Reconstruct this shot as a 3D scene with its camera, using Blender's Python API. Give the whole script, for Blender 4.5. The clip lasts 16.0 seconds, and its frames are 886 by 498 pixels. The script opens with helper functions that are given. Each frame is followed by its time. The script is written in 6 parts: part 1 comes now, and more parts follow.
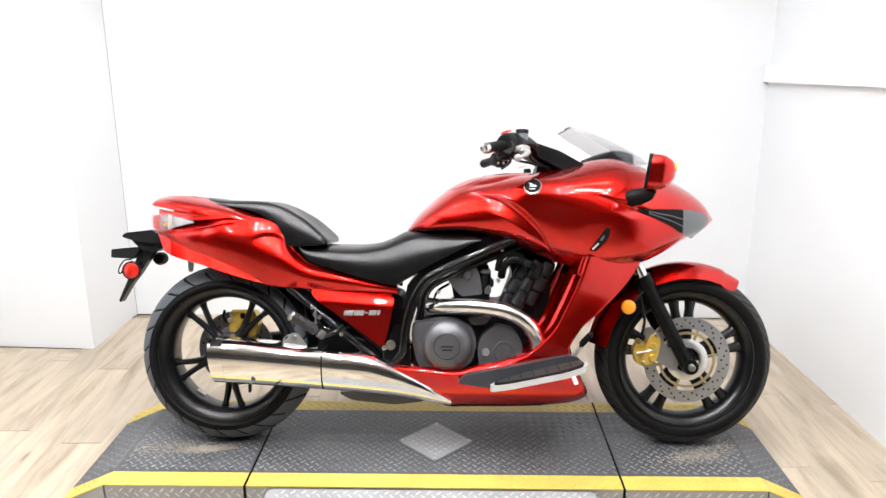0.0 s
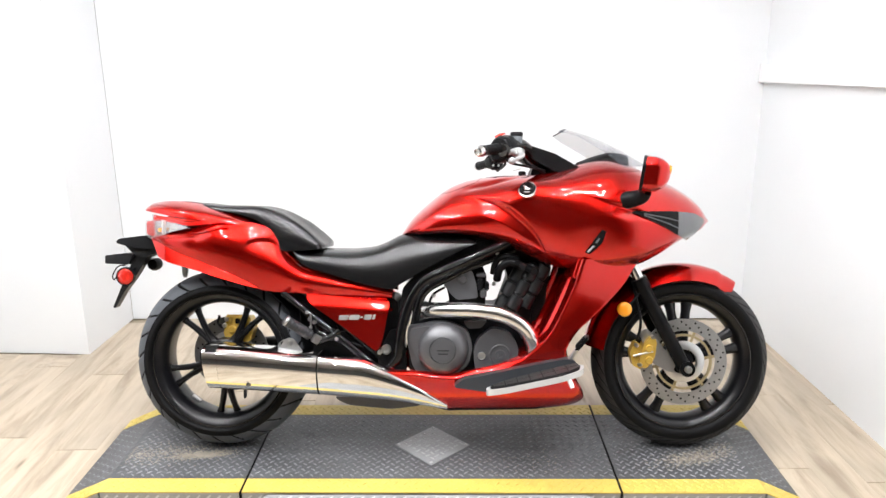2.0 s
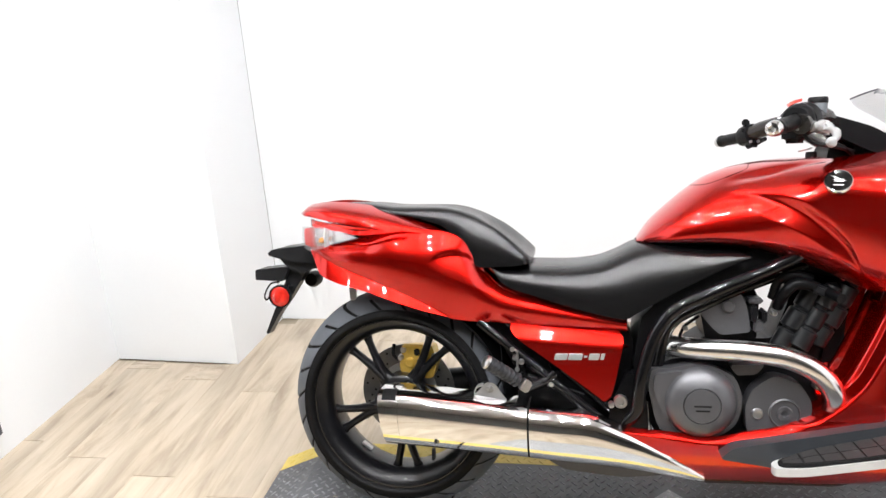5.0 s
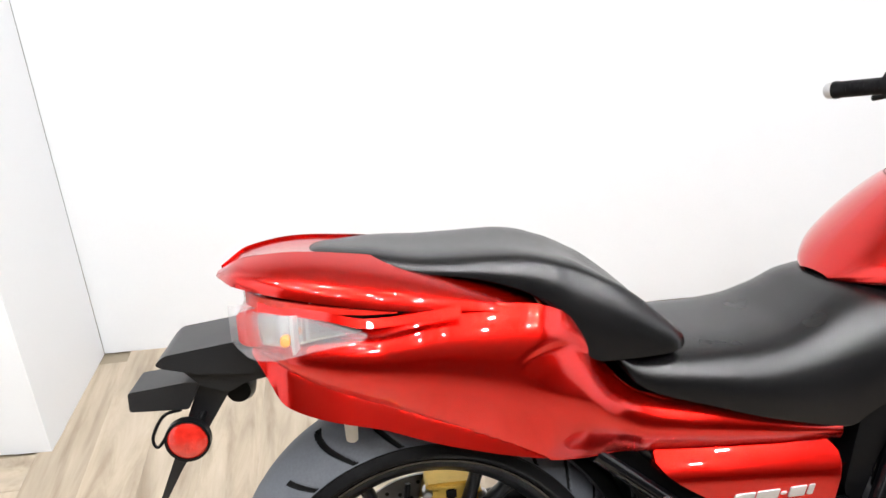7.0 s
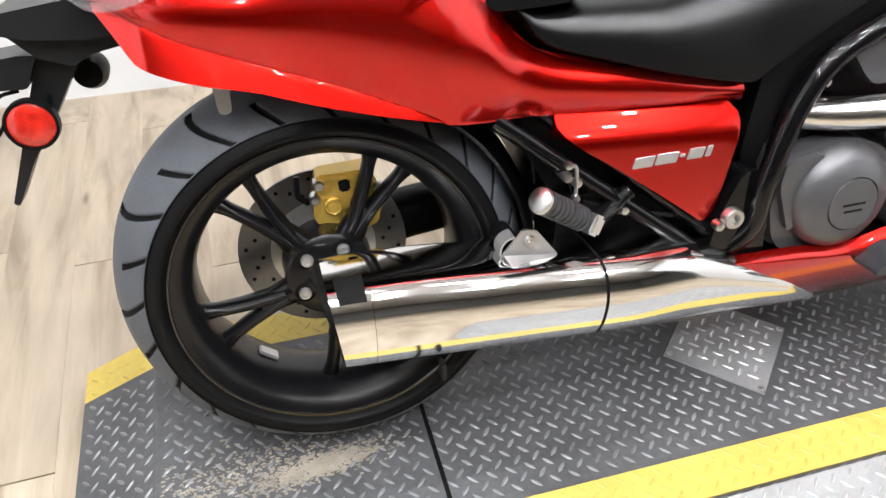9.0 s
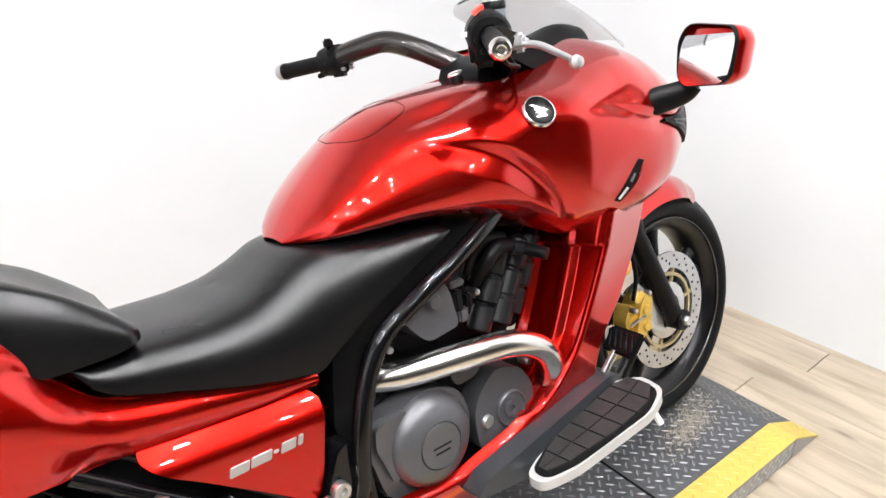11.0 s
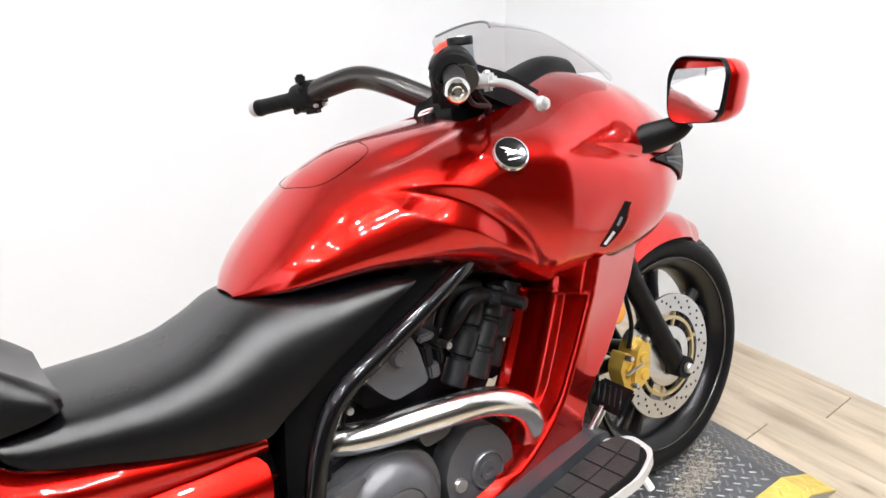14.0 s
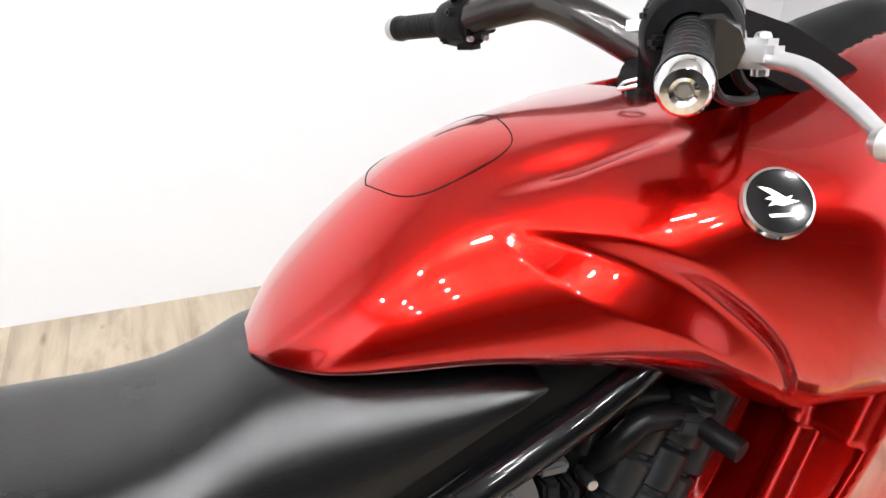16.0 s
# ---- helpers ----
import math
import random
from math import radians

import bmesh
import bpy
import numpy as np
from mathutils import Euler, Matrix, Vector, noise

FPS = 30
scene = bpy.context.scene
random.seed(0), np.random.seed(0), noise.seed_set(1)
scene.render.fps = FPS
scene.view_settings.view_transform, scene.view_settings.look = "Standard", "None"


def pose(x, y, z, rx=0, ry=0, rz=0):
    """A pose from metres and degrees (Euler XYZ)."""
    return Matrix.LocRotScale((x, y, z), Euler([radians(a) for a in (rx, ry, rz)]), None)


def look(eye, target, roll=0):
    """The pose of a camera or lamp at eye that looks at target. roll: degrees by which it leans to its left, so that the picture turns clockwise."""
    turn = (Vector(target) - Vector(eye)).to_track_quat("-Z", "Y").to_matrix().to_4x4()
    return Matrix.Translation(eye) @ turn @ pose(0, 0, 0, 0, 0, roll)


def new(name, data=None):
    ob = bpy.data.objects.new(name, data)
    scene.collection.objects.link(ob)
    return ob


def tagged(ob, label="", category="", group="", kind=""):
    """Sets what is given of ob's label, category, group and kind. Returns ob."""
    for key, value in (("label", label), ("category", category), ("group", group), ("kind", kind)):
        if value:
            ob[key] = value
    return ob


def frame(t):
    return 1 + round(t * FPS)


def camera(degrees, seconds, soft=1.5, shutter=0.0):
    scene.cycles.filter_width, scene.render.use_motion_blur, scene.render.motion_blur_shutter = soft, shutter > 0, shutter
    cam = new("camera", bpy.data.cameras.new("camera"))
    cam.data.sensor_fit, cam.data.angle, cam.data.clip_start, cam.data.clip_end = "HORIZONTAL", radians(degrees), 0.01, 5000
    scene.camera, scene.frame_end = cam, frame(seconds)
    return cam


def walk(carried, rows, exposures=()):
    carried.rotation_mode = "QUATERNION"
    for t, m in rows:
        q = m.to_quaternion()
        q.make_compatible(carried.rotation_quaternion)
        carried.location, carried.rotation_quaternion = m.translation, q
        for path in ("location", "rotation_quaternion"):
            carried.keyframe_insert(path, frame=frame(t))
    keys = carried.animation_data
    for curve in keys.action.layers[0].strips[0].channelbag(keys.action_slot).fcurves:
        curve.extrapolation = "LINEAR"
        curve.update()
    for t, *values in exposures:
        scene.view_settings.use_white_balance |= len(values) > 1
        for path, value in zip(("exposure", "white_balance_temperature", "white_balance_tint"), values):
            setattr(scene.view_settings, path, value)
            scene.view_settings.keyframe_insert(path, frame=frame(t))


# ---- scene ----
cam = camera(61.0, 16.0)
PATH = [
    (0, (0.903, -2.429, 1.452), (0.79, -0.506, 0.917), 0.0),
    (0.5, (0.905, -2.421, 1.453), (0.806, -0.503, 0.894), -0.0),
    (1, (0.911, -2.423, 1.451), (0.819, -0.5, 0.908), -0.1),
    (1.5, (0.909, -2.42, 1.459), (0.809, -0.497, 0.918), -0.4),
    (2, (0.914, -2.417, 1.461), (0.805, -0.493, 0.926), -0.4),
    (2.5, (0.909, -2.413, 1.462), (0.813, -0.486, 0.936), -1.0),
    (3, (0.92, -2.389, 1.471), (0.833, -0.462, 0.942), -0.9),
    (3.3, (0.951, -2.391, 1.469), (0.732, -0.471, 0.954), -1.6),
    (3.4, (0.949, -2.387, 1.487), (0.647, -0.485, 0.949), -1.4),
    (3.5, (0.95, -2.382, 1.495), (0.554, -0.512, 0.906), -1.9),
    (3.6, (0.946, -2.394, 1.467), (0.476, -0.541, 0.881), -1.3),
    (4, (0.892, -2.309, 1.461), (0.516, -0.43, 0.887), -2.9),
    (4.3, (0.809, -2.229, 1.432), (0.442, -0.375, 0.779), -6.2),
    (4.5, (0.782, -2.094, 1.406), (0.414, -0.239, 0.756), -6.4),
    (4.7, (0.709, -1.97, 1.407), (0.337, -0.107, 0.782), -2.9),
    (4.9, (0.623, -1.845, 1.423), (0.193, 0.006, 0.798), -2.6),
    (5, (0.566, -1.784, 1.43), (0.131, 0.065, 0.803), -3.9),
    (5.2, (0.477, -1.658, 1.429), (0.043, 0.214, 0.876), -6.7),
    (7.3, (-0.053, -0.826, 1.34), (0.119, 0.905, 0.354), -1.4),
    (7.5, (-0.055, -0.832, 1.304), (0.115, 0.847, 0.23), -1.5),
    (8, (-0.085, -0.859, 1.22), (0.07, 0.657, -0.074), 1.3),
    (8.5, (-0.08, -0.883, 1.16), (0.102, 0.515, -0.258), 2.9),
    (9, (-0.026, -0.864, 1.168), (0.318, 0.604, -0.145), 0.3),
    (9.4, (0.043, -0.873, 1.2), (0.638, 0.603, -0.012), -0.3),
    (9.5, (0.064, -0.886, 1.21), (0.704, 0.602, 0.037), -0.9),
    (10, (0.146, -0.929, 1.27), (1.056, 0.532, 0.252), -0.9),
    (10.2, (0.161, -0.93, 1.295), (1.131, 0.513, 0.307), -1.0),
    (12.3, (0.168, -0.951, 1.361), (1.342, 0.493, 0.629), 0.9),
    (12.5, (0.164, -0.953, 1.357), (1.34, 0.495, 0.636), 0.8),
    (13, (0.159, -0.952, 1.358), (1.343, 0.474, 0.606), 1.4),
    (13.5, (0.18, -0.948, 1.361), (1.369, 0.461, 0.585), 1.4),
    (14, (0.314, -0.911, 1.354), (1.352, 0.584, 0.525), -0.7),
    (14.5, (0.498, -0.897, 1.342), (1.413, 0.667, 0.497), -1.0),
    (15, (0.561, -0.861, 1.321), (1.274, 0.759, 0.389), -5.0),
    (15.5, (0.59, -0.674, 1.301), (1.296, 0.952, 0.375), 0.9),
    (16, (0.647, -0.469, 1.279), (1.133, 1.155, 0.219), 1.3),
]
walk(cam, [(t, look(eye, target, roll)) for t, eye, target, roll in PATH],
     exposures=[(0.0, -0.05), (3.0, -0.05), (4.0, -0.1), (5.0, -0.1), (7.5, -0.1), (8.5, -0.17), (10.0, -0.13), (12.5, -0.16), (14.0, -0.14), (15.0, -0.09), (16.0, -0.1)])

# ---- light ----
world = bpy.data.worlds.new("world")
scene.world = world
world.use_nodes = True
world.node_tree.nodes["Background"].inputs[0].default_value = (1.0, 0.98, 0.95, 1)
world.node_tree.nodes["Background"].inputs[1].default_value = 0.3
CEILING = 2.75


# ---- materials ----
def material(name, color, rough=0.5, metal=0.0, grain=0.0, scale=40.0, bump=0.0, coat=0.0, wear=0.0, wear_scale=5.0, alpha=1.0, trans=0.0, island=0.0):
    """A Principled material with grain at one scale and wear at another."""
    m = bpy.data.materials.new(name)
    m.use_nodes = True
    n, k = m.node_tree.nodes, m.node_tree.links
    p = n["Principled BSDF"]
    p.inputs["Base Color"].default_value = (*color, 1)
    p.inputs["Roughness"].default_value = rough
    p.inputs["Metallic"].default_value = metal
    p.inputs["Coat Weight"].default_value = coat
    p.inputs["Coat Roughness"].default_value = 0.03
    p.inputs["Transmission Weight"].default_value = trans
    p.inputs["Alpha"].default_value = alpha
    where = n.new("ShaderNodeTexCoord")
    fine = n.new("ShaderNodeTexNoise")
    fine.inputs["Scale"].default_value = scale
    fine.inputs["Detail"].default_value = 6
    k.new(where.outputs["Object"], fine.inputs["Vector"])
    wide = n.new("ShaderNodeTexNoise")
    wide.inputs["Scale"].default_value = wear_scale
    wide.inputs["Detail"].default_value = 4
    k.new(where.outputs["Object"], wide.inputs["Vector"])
    if grain or wear:
        mix = n.new("ShaderNodeMath")
        mix.operation = "MULTIPLY_ADD"
        k.new(fine.outputs["Fac"], mix.inputs[0])
        mix.inputs[1].default_value = 2 * grain
        mix.inputs[2].default_value = 1 - grain
        more = n.new("ShaderNodeMath")
        more.operation = "MULTIPLY_ADD"
        k.new(wide.outputs["Fac"], more.inputs[0])
        more.inputs[1].default_value = 2 * wear
        more.inputs[2].default_value = 1 - wear
        both = n.new("ShaderNodeMath")
        both.operation = "MULTIPLY"
        k.new(mix.outputs[0], both.inputs[0])
        k.new(more.outputs[0], both.inputs[1])
        tint = n.new("ShaderNodeVectorMath")
        tint.operation = "SCALE"
        tint.inputs[0].default_value = color
        k.new(both.outputs[0], tint.inputs["Scale"])
        k.new(tint.outputs[0], p.inputs["Base Color"])
        r = n.new("ShaderNodeMath")
        r.operation = "MULTIPLY_ADD"
        k.new(wide.outputs["Fac"], r.inputs[0])
        r.inputs[1].default_value = 0.3 * rough
        r.inputs[2].default_value = 0.85 * rough
        k.new(r.outputs[0], p.inputs["Roughness"])
    if bump:
        b = n.new("ShaderNodeBump")
        b.inputs["Strength"].default_value = bump
        b.inputs["Distance"].default_value = 0.002
        k.new(fine.outputs["Fac"], b.inputs["Height"])
        k.new(b.outputs[0], p.inputs["Normal"])
    return m


def emitting(name, color, strength):
    m = bpy.data.materials.new(name)
    m.use_nodes = True
    p = m.node_tree.nodes["Principled BSDF"]
    p.inputs["Base Color"].default_value = (0.9, 0.9, 0.9, 1)
    p.inputs["Emission Color"].default_value = (*color, 1)
    p.inputs["Emission Strength"].default_value = strength
    return m


RED = material("candy_red", (0.57, 0.0036, 0.0009), 0.225, 0.92, 0.06, 900, 0.0, 0.9, 0.05, 3)
RED.node_tree.nodes["Principled BSDF"].inputs["Coat IOR"].default_value = 1.5
RED.node_tree.nodes["Principled BSDF"].inputs["Coat Roughness"].default_value = 0.015
VINYL = material("seat_vinyl", (0.003, 0.003, 0.0034), 0.26, 0, 0.15, 500, 0.22, 0, 0.1, 8)
BLACK = material("black_plastic", (0.0035, 0.0035, 0.004), 0.4, 0, 0.1, 300, 0.08, 0, 0.15, 12)
GLOSS = material("black_paint", (0.003, 0.003, 0.0035), 0.09, 0, 0.05, 200, 0, 0.0, 0.1, 10)
SATIN = material("black_wheel_paint", (0.004, 0.004, 0.005), 0.3, 0.0, 0.1, 400, 0.05, 0.1, 0.15, 9)
RUBBER = material("tyre_rubber", (0.004, 0.004, 0.0045), 0.5, 0, 0.2, 250, 0.2, 0, 0.25, 14)
TREAD = material("dusty_tread_rubber", (0.08, 0.087, 0.1), 0.6, 0, 0.2, 250, 0.2, 0, 0.3, 14)
CEIL = material("pale_ceiling", (0.62, 0.62, 0.61), 0.8, 0, 0.1, 20, 0.05, 0, 0.12, 1.5)
# grey of the unseen walls, chosen for how bright they mirror in the bike
SHOP = material("unseen_shop_grey", (0.24, 0.24, 0.235), 0.7, 0, 0.1, 20, 0.05, 0, 0.2, 1.5)
CHROME = material("chrome", (0.8, 0.8, 0.79), 0.08, 1.0, 0.03, 60, 0.0, 0, 0.06, 10)
STEEL = material("brushed_steel", (0.6, 0.6, 0.6), 0.3, 1.0, 0.1, 200, 0.05, 0, 0.1, 20)
CAST = material("cast_engine_metal", (0.115, 0.115, 0.122), 0.36, 0.55, 0.12, 350, 0.12, 0, 0.15, 10)
CAST_DARK = material("dark_engine_parts", (0.012, 0.012, 0.0135), 0.45, 0.4, 0.15, 250, 0.15, 0, 0.2, 12)
GOLD = material("gold_anodised", (0.62, 0.41, 0.08), 0.34, 0.55, 0.1, 200, 0.1, 0, 0.15, 30)
PALE_GOLD = material("pale_brass", (0.5, 0.41, 0.24), 0.35, 0.75, 0.1, 200, 0.08, 0, 0.15, 30)
DISC = material("brake_disc_steel", (0.55, 0.55, 0.55), 0.33, 1.0, 0.12, 150, 0.04, 0, 0.12, 25)
AMBER = material("amber_lens", (0.85, 0.31, 0.01), 0.2, 0, 0.08, 300, 0.1, 0.5)
RED_LENS = material("red_lens", (0.5, 0.018, 0.01), 0.15, 0, 0.45, 90, 0.6, 0.8, 0.3, 40)
LENS = material("clear_lens", (0.45, 0.46, 0.48), 0.04, 0, 0, 60, 0.0, 1.0, 0, 25, 0.22)
HEADLAMP = material("headlamp_glass", (0.12, 0.13, 0.14), 0.07, 0.6, 0.1, 60, 0.0, 1.0, 0.2, 25)
# rear disc steel, darkened in its colour for the dark reflection on it
DISC_DARK = material("rear_disc_dark_reflection", (0.2, 0.2, 0.2), 0.4, 0.9, 0.12, 150, 0.04, 0, 0.15, 25)
LEVER = material("cast_alloy", (0.55, 0.55, 0.55), 0.36, 0.8, 0.06, 150, 0.05, 0, 0.1, 25)
SUBFLOOR = material("oak_floor_base", (0.3, 0.25, 0.18), 0.5, 0, 0.1, 30, 0, 0, 0.2, 2)
GREY = material("grey_plastic", (0.09, 0.1, 0.11), 0.5, 0, 0.1, 300, 0.1)
SCREEN = material("tinted_windscreen", (0.12, 0.13, 0.15), 0.03, 0, 0, 40, 0, 0, 0, 5, 0.18, 0.0)
WALL = material("white_wall_paint", (0.765, 0.785, 0.80), 0.6, 0, 0.015, 140, 0.06, 0, 0.03, 1.6)
TRIM = material("white_trim_paint", (0.86, 0.86, 0.86), 0.4, 0, 0.02, 90, 0.03, 0, 0.02, 3)
PLATE_BLACK = material("black_tread_plate", (0.085, 0.087, 0.092), 0.45, 0.15, 0.35, 90, 0.15, 0, 0.45, 7)
LUG_BLACK = material("worn_black_lugs", (0.2, 0.205, 0.215), 0.42, 0.4, 0.4, 60, 0.1, 0, 0.6, 9)
PLATE_YELLOW = material("yellow_safety_paint", (0.57, 0.43, 0.09), 0.45, 0, 0.12, 70, 0.1, 0, 0.2, 8)
PLATE_SILVER = material("bare_tread_plate", (0.34, 0.345, 0.35), 0.42, 0.3, 0.15, 120, 0.12, 0, 0.2, 12)
LUG_SILVER = material("bare_lugs", (0.52, 0.525, 0.53), 0.33, 0.4, 0.1, 120, 0.05, 0, 0.1, 12)
SEAM = material("dark_gap", (0.004, 0.004, 0.004), 0.7, 0, 0.2, 90, 0.1)
DUST = material("dried_dust", (0.3, 0.27, 0.22), 0.9, 0, 0.3, 60, 0.2, 0, 0.3, 20)
FRAME_GREY = material("dark_grey_frame", (0.07, 0.075, 0.08), 0.45, 0, 0.2, 90, 0.1, 0, 0.3, 9)
ENGINE_BLACK = material("matt_engine_black", (0.022, 0.022, 0.024), 0.3, 0.3, 0.12, 250, 0.12, 0, 0.2, 12)
TREAD_PAD = material("dusty_rubber_pad", (0.017, 0.0155, 0.0155), 0.6, 0, 0.4, 160, 0.3, 0, 0.6, 40)
TRIM_BLACK = material("satin_black_plastic", (0.007, 0.0075, 0.0085), 0.36, 0, 0.12, 350, 0.1, 0, 0.2, 14)
POLISHED = material("polished_steel_pipe", (0.78, 0.77, 0.75), 0.19, 1.0, 0.05, 80, 0.0, 0, 0.1, 12)
WEDGE = material("satin_grey_plastic", (0.028, 0.031, 0.035), 0.4, 0, 0.1, 350, 0.1, 0, 0.15, 14)
PEG = material("grey_peg_rubber", (0.022, 0.023, 0.026), 0.42, 0, 0.15, 250, 0.2, 0, 0.2, 30)
SILVER = material("silver_paint", (0.55, 0.55, 0.54), 0.35, 0.3, 0.05, 120, 0.04, 0.2, 0.12, 14)
BAR = material("grey_bar_paint", (0.05, 0.047, 0.045), 0.17, 0.7, 0.1, 300, 0.05, 0.2, 0.15, 12)
VINYL.node_tree.nodes["Principled BSDF"].inputs["Specular IOR Level"].default_value = 0.5
for dull in (BLACK, RUBBER, CAST_DARK, SEAM, ENGINE_BLACK):
    dull.node_tree.nodes["Principled BSDF"].inputs["Specular IOR Level"].default_value = 0.14
SATIN.node_tree.nodes["Principled BSDF"].inputs["Specular IOR Level"].default_value = 0.32
GLOSS.node_tree.nodes["Principled BSDF"].inputs["Specular IOR Level"].default_value = 0.38
MIRROR = material("mirror_glass", (0.9, 0.9, 0.9), 0.02, 1.0)

SPOT_GLOW = emitting("spot_glow", (0.98, 0.98, 1.0), 850.0)


def plank_material():
    """Pale greyed oak boards: long streaks of grain, tint by board."""
    m = material("oak_vinyl_plank", (0.41, 0.355, 0.29), 0.36)
    n, k = m.node_tree.nodes, m.node_tree.links
    p = n["Principled BSDF"]
    where = n.new("ShaderNodeTexCoord")
    info = n.new("ShaderNodeObjectInfo")
    shift = n.new("ShaderNodeVectorMath")
    shift.operation = "MULTIPLY_ADD"
    k.new(info.outputs["Random"], shift.inputs[0])
    shift.inputs[1].default_value = (17, 31, 0)
    k.new(where.outputs["Object"], shift.inputs[2])
    stretch = n.new("ShaderNodeMapping")
    stretch.inputs["Scale"].default_value = (11, 1.2, 1)
    k.new(shift.outputs[0], stretch.inputs[0])
    grain = n.new("ShaderNodeTexNoise")
    grain.inputs["Scale"].default_value = 1.6
    grain.inputs["Detail"].default_value = 8
    grain.inputs["Roughness"].default_value = 0.62
    grain.inputs["Distortion"].default_value = 0.5
    k.new(stretch.outputs[0], grain.inputs["Vector"])
    ramp = n.new("ShaderNodeValToRGB")
    ramp.color_ramp.elements[0].position, ramp.color_ramp.elements[1].position = 0.26, 0.78
    ramp.color_ramp.elements[0].color = (0.285, 0.222, 0.156, 1)
    ramp.color_ramp.elements[1].color = (0.575, 0.5, 0.4, 1)
    middle = ramp.color_ramp.elements.new(0.5)
    middle.color = (0.465, 0.396, 0.303, 1)
    k.new(grain.outputs["Fac"], ramp.inputs[0])
    tone = n.new("ShaderNodeMath")
    tone.operation = "MULTIPLY_ADD"
    k.new(info.outputs["Random"], tone.inputs[0])
    tone.inputs[1].default_value, tone.inputs[2].default_value = 0.12, 0.95
    tint = n.new("ShaderNodeVectorMath")
    tint.operation = "SCALE"
    # greyer, browner patches and small knots
    patch_map = n.new("ShaderNodeMapping")
    patch_map.inputs["Scale"].default_value = (7, 1.6, 1)
    k.new(shift.outputs[0], patch_map.inputs[0])
    patch = n.new("ShaderNodeTexNoise")
    patch.inputs["Scale"].default_value, patch.inputs["Detail"].default_value = 1.1, 5
    k.new(patch_map.outputs[0], patch.inputs["Vector"])
    patch_ramp = n.new("ShaderNodeValToRGB")
    patch_ramp.color_ramp.elements[0].position, patch_ramp.color_ramp.elements[1].position = 0.36, 0.56
    patch_ramp.color_ramp.elements[0].color = (0.82, 0.80, 0.785, 1)
    patch_ramp.color_ramp.elements[1].color = (1.02, 1.0, 0.98, 1)
    k.new(patch.outputs["Fac"], patch_ramp.inputs[0])
    knot = n.new("ShaderNodeTexVoronoi")
    knot.inputs["Scale"].default_value = 0.9
    k.new(patch_map.outputs[0], knot.inputs["Vector"])
    knot_ramp = n.new("ShaderNodeValToRGB")
    knot_ramp.color_ramp.elements[0].position, knot_ramp.color_ramp.elements[1].position = 0.02, 0.07
    knot_ramp.color_ramp.elements[0].color = (0.5, 0.46, 0.42, 1)
    knot_ramp.color_ramp.elements[1].color = (1, 1, 1, 1)
    k.new(knot.outputs["Distance"], knot_ramp.inputs[0])
    both = n.new("ShaderNodeVectorMath")
    both.operation = "MULTIPLY"
    k.new(patch_ramp.outputs[0], both.inputs[0])
    k.new(knot_ramp.outputs[0], both.inputs[1])
    stained = n.new("ShaderNodeVectorMath")
    stained.operation = "MULTIPLY"
    k.new(ramp.outputs[0], stained.inputs[0])
    k.new(both.outputs[0], stained.inputs[1])
    k.new(stained.outputs[0], tint.inputs[0])
    k.new(tone.outputs[0], tint.inputs["Scale"])
    k.new(tint.outputs[0], p.inputs["Base Color"])
    b = n.new("ShaderNodeBump")
    b.inputs["Strength"].default_value, b.inputs["Distance"].default_value = 0.15, 0.001
    k.new(grain.outputs["Fac"], b.inputs["Height"])
    k.new(b.outputs[0], p.inputs["Normal"])
    return m


PLANK = plank_material()


# ---- shaping helpers ----
def link_mesh(name, mesh, mat, parent=None, label="", smooth=40):
    if isinstance(mesh, bmesh.types.BMesh):
        me = bpy.data.meshes.new(name)
        bmesh.ops.recalc_face_normals(mesh, faces=mesh.faces)
        mesh.to_mesh(me)
        mesh.free()
    else:
        me = mesh
    me.materials.append(mat)
    if smooth:
        me.polygons.foreach_set("use_smooth", [True] * len(me.polygons))
        me.set_sharp_from_angle(angle=radians(smooth))
    ob = new(name, me)
    ob.parent = parent
    if label:
        tagged(ob, label)
    return ob


def part(name, bm, mat, parent, label="", smooth=40):
    return link_mesh(name, bm, mat, parent, label, smooth)


def thing(name, label, category, group="", at=None):
    ob = tagged(new(name), label, category, group)
    if at is not None:
        ob.matrix_basis = at
    return ob


def curve(*keys):
    """A smooth function through (x, value) keys, with no overshoot."""
    x, v = np.array(keys, float).T
    d = np.diff(v) / np.diff(x)
    m = np.r_[d[0], [0 if a * b <= 0 else 2 * a * b / (a + b) for a, b in zip(d, d[1:])], d[-1]]

    def at(q):
        q = np.clip(np.asarray(q, float), x[0], x[-1])
        i = np.clip(np.searchsorted(x, q) - 1, 0, len(d) - 1)
        h = x[i + 1] - x[i]
        s = (q - x[i]) / h
        return v[i] * (1 + 2 * s) * (1 - s) ** 2 + v[i + 1] * s * s * (3 - 2 * s) + h * m[i] * s * (1 - s) ** 2 + h * m[i + 1] * s * s * (s - 1)

    return at


def spline(points, n):
    """n points along a smooth line through the given ones."""
    p = np.array(points, float)
    s = np.linspace(0, len(p) - 1, n)
    i = np.clip(s.astype(int), 0, len(p) - 2)
    f = (s - i)[:, None]
    q = np.vstack([2 * p[0] - p[1], p, 2 * p[-1] - p[-2]])
    a, b, c, d = q[i], q[i + 1], q[i + 2], q[i + 3]
    return b + 0.5 * f * (c - a + f * (2 * a - 5 * b + 4 * c - d + f * (3 * (b - c) + d - a)))


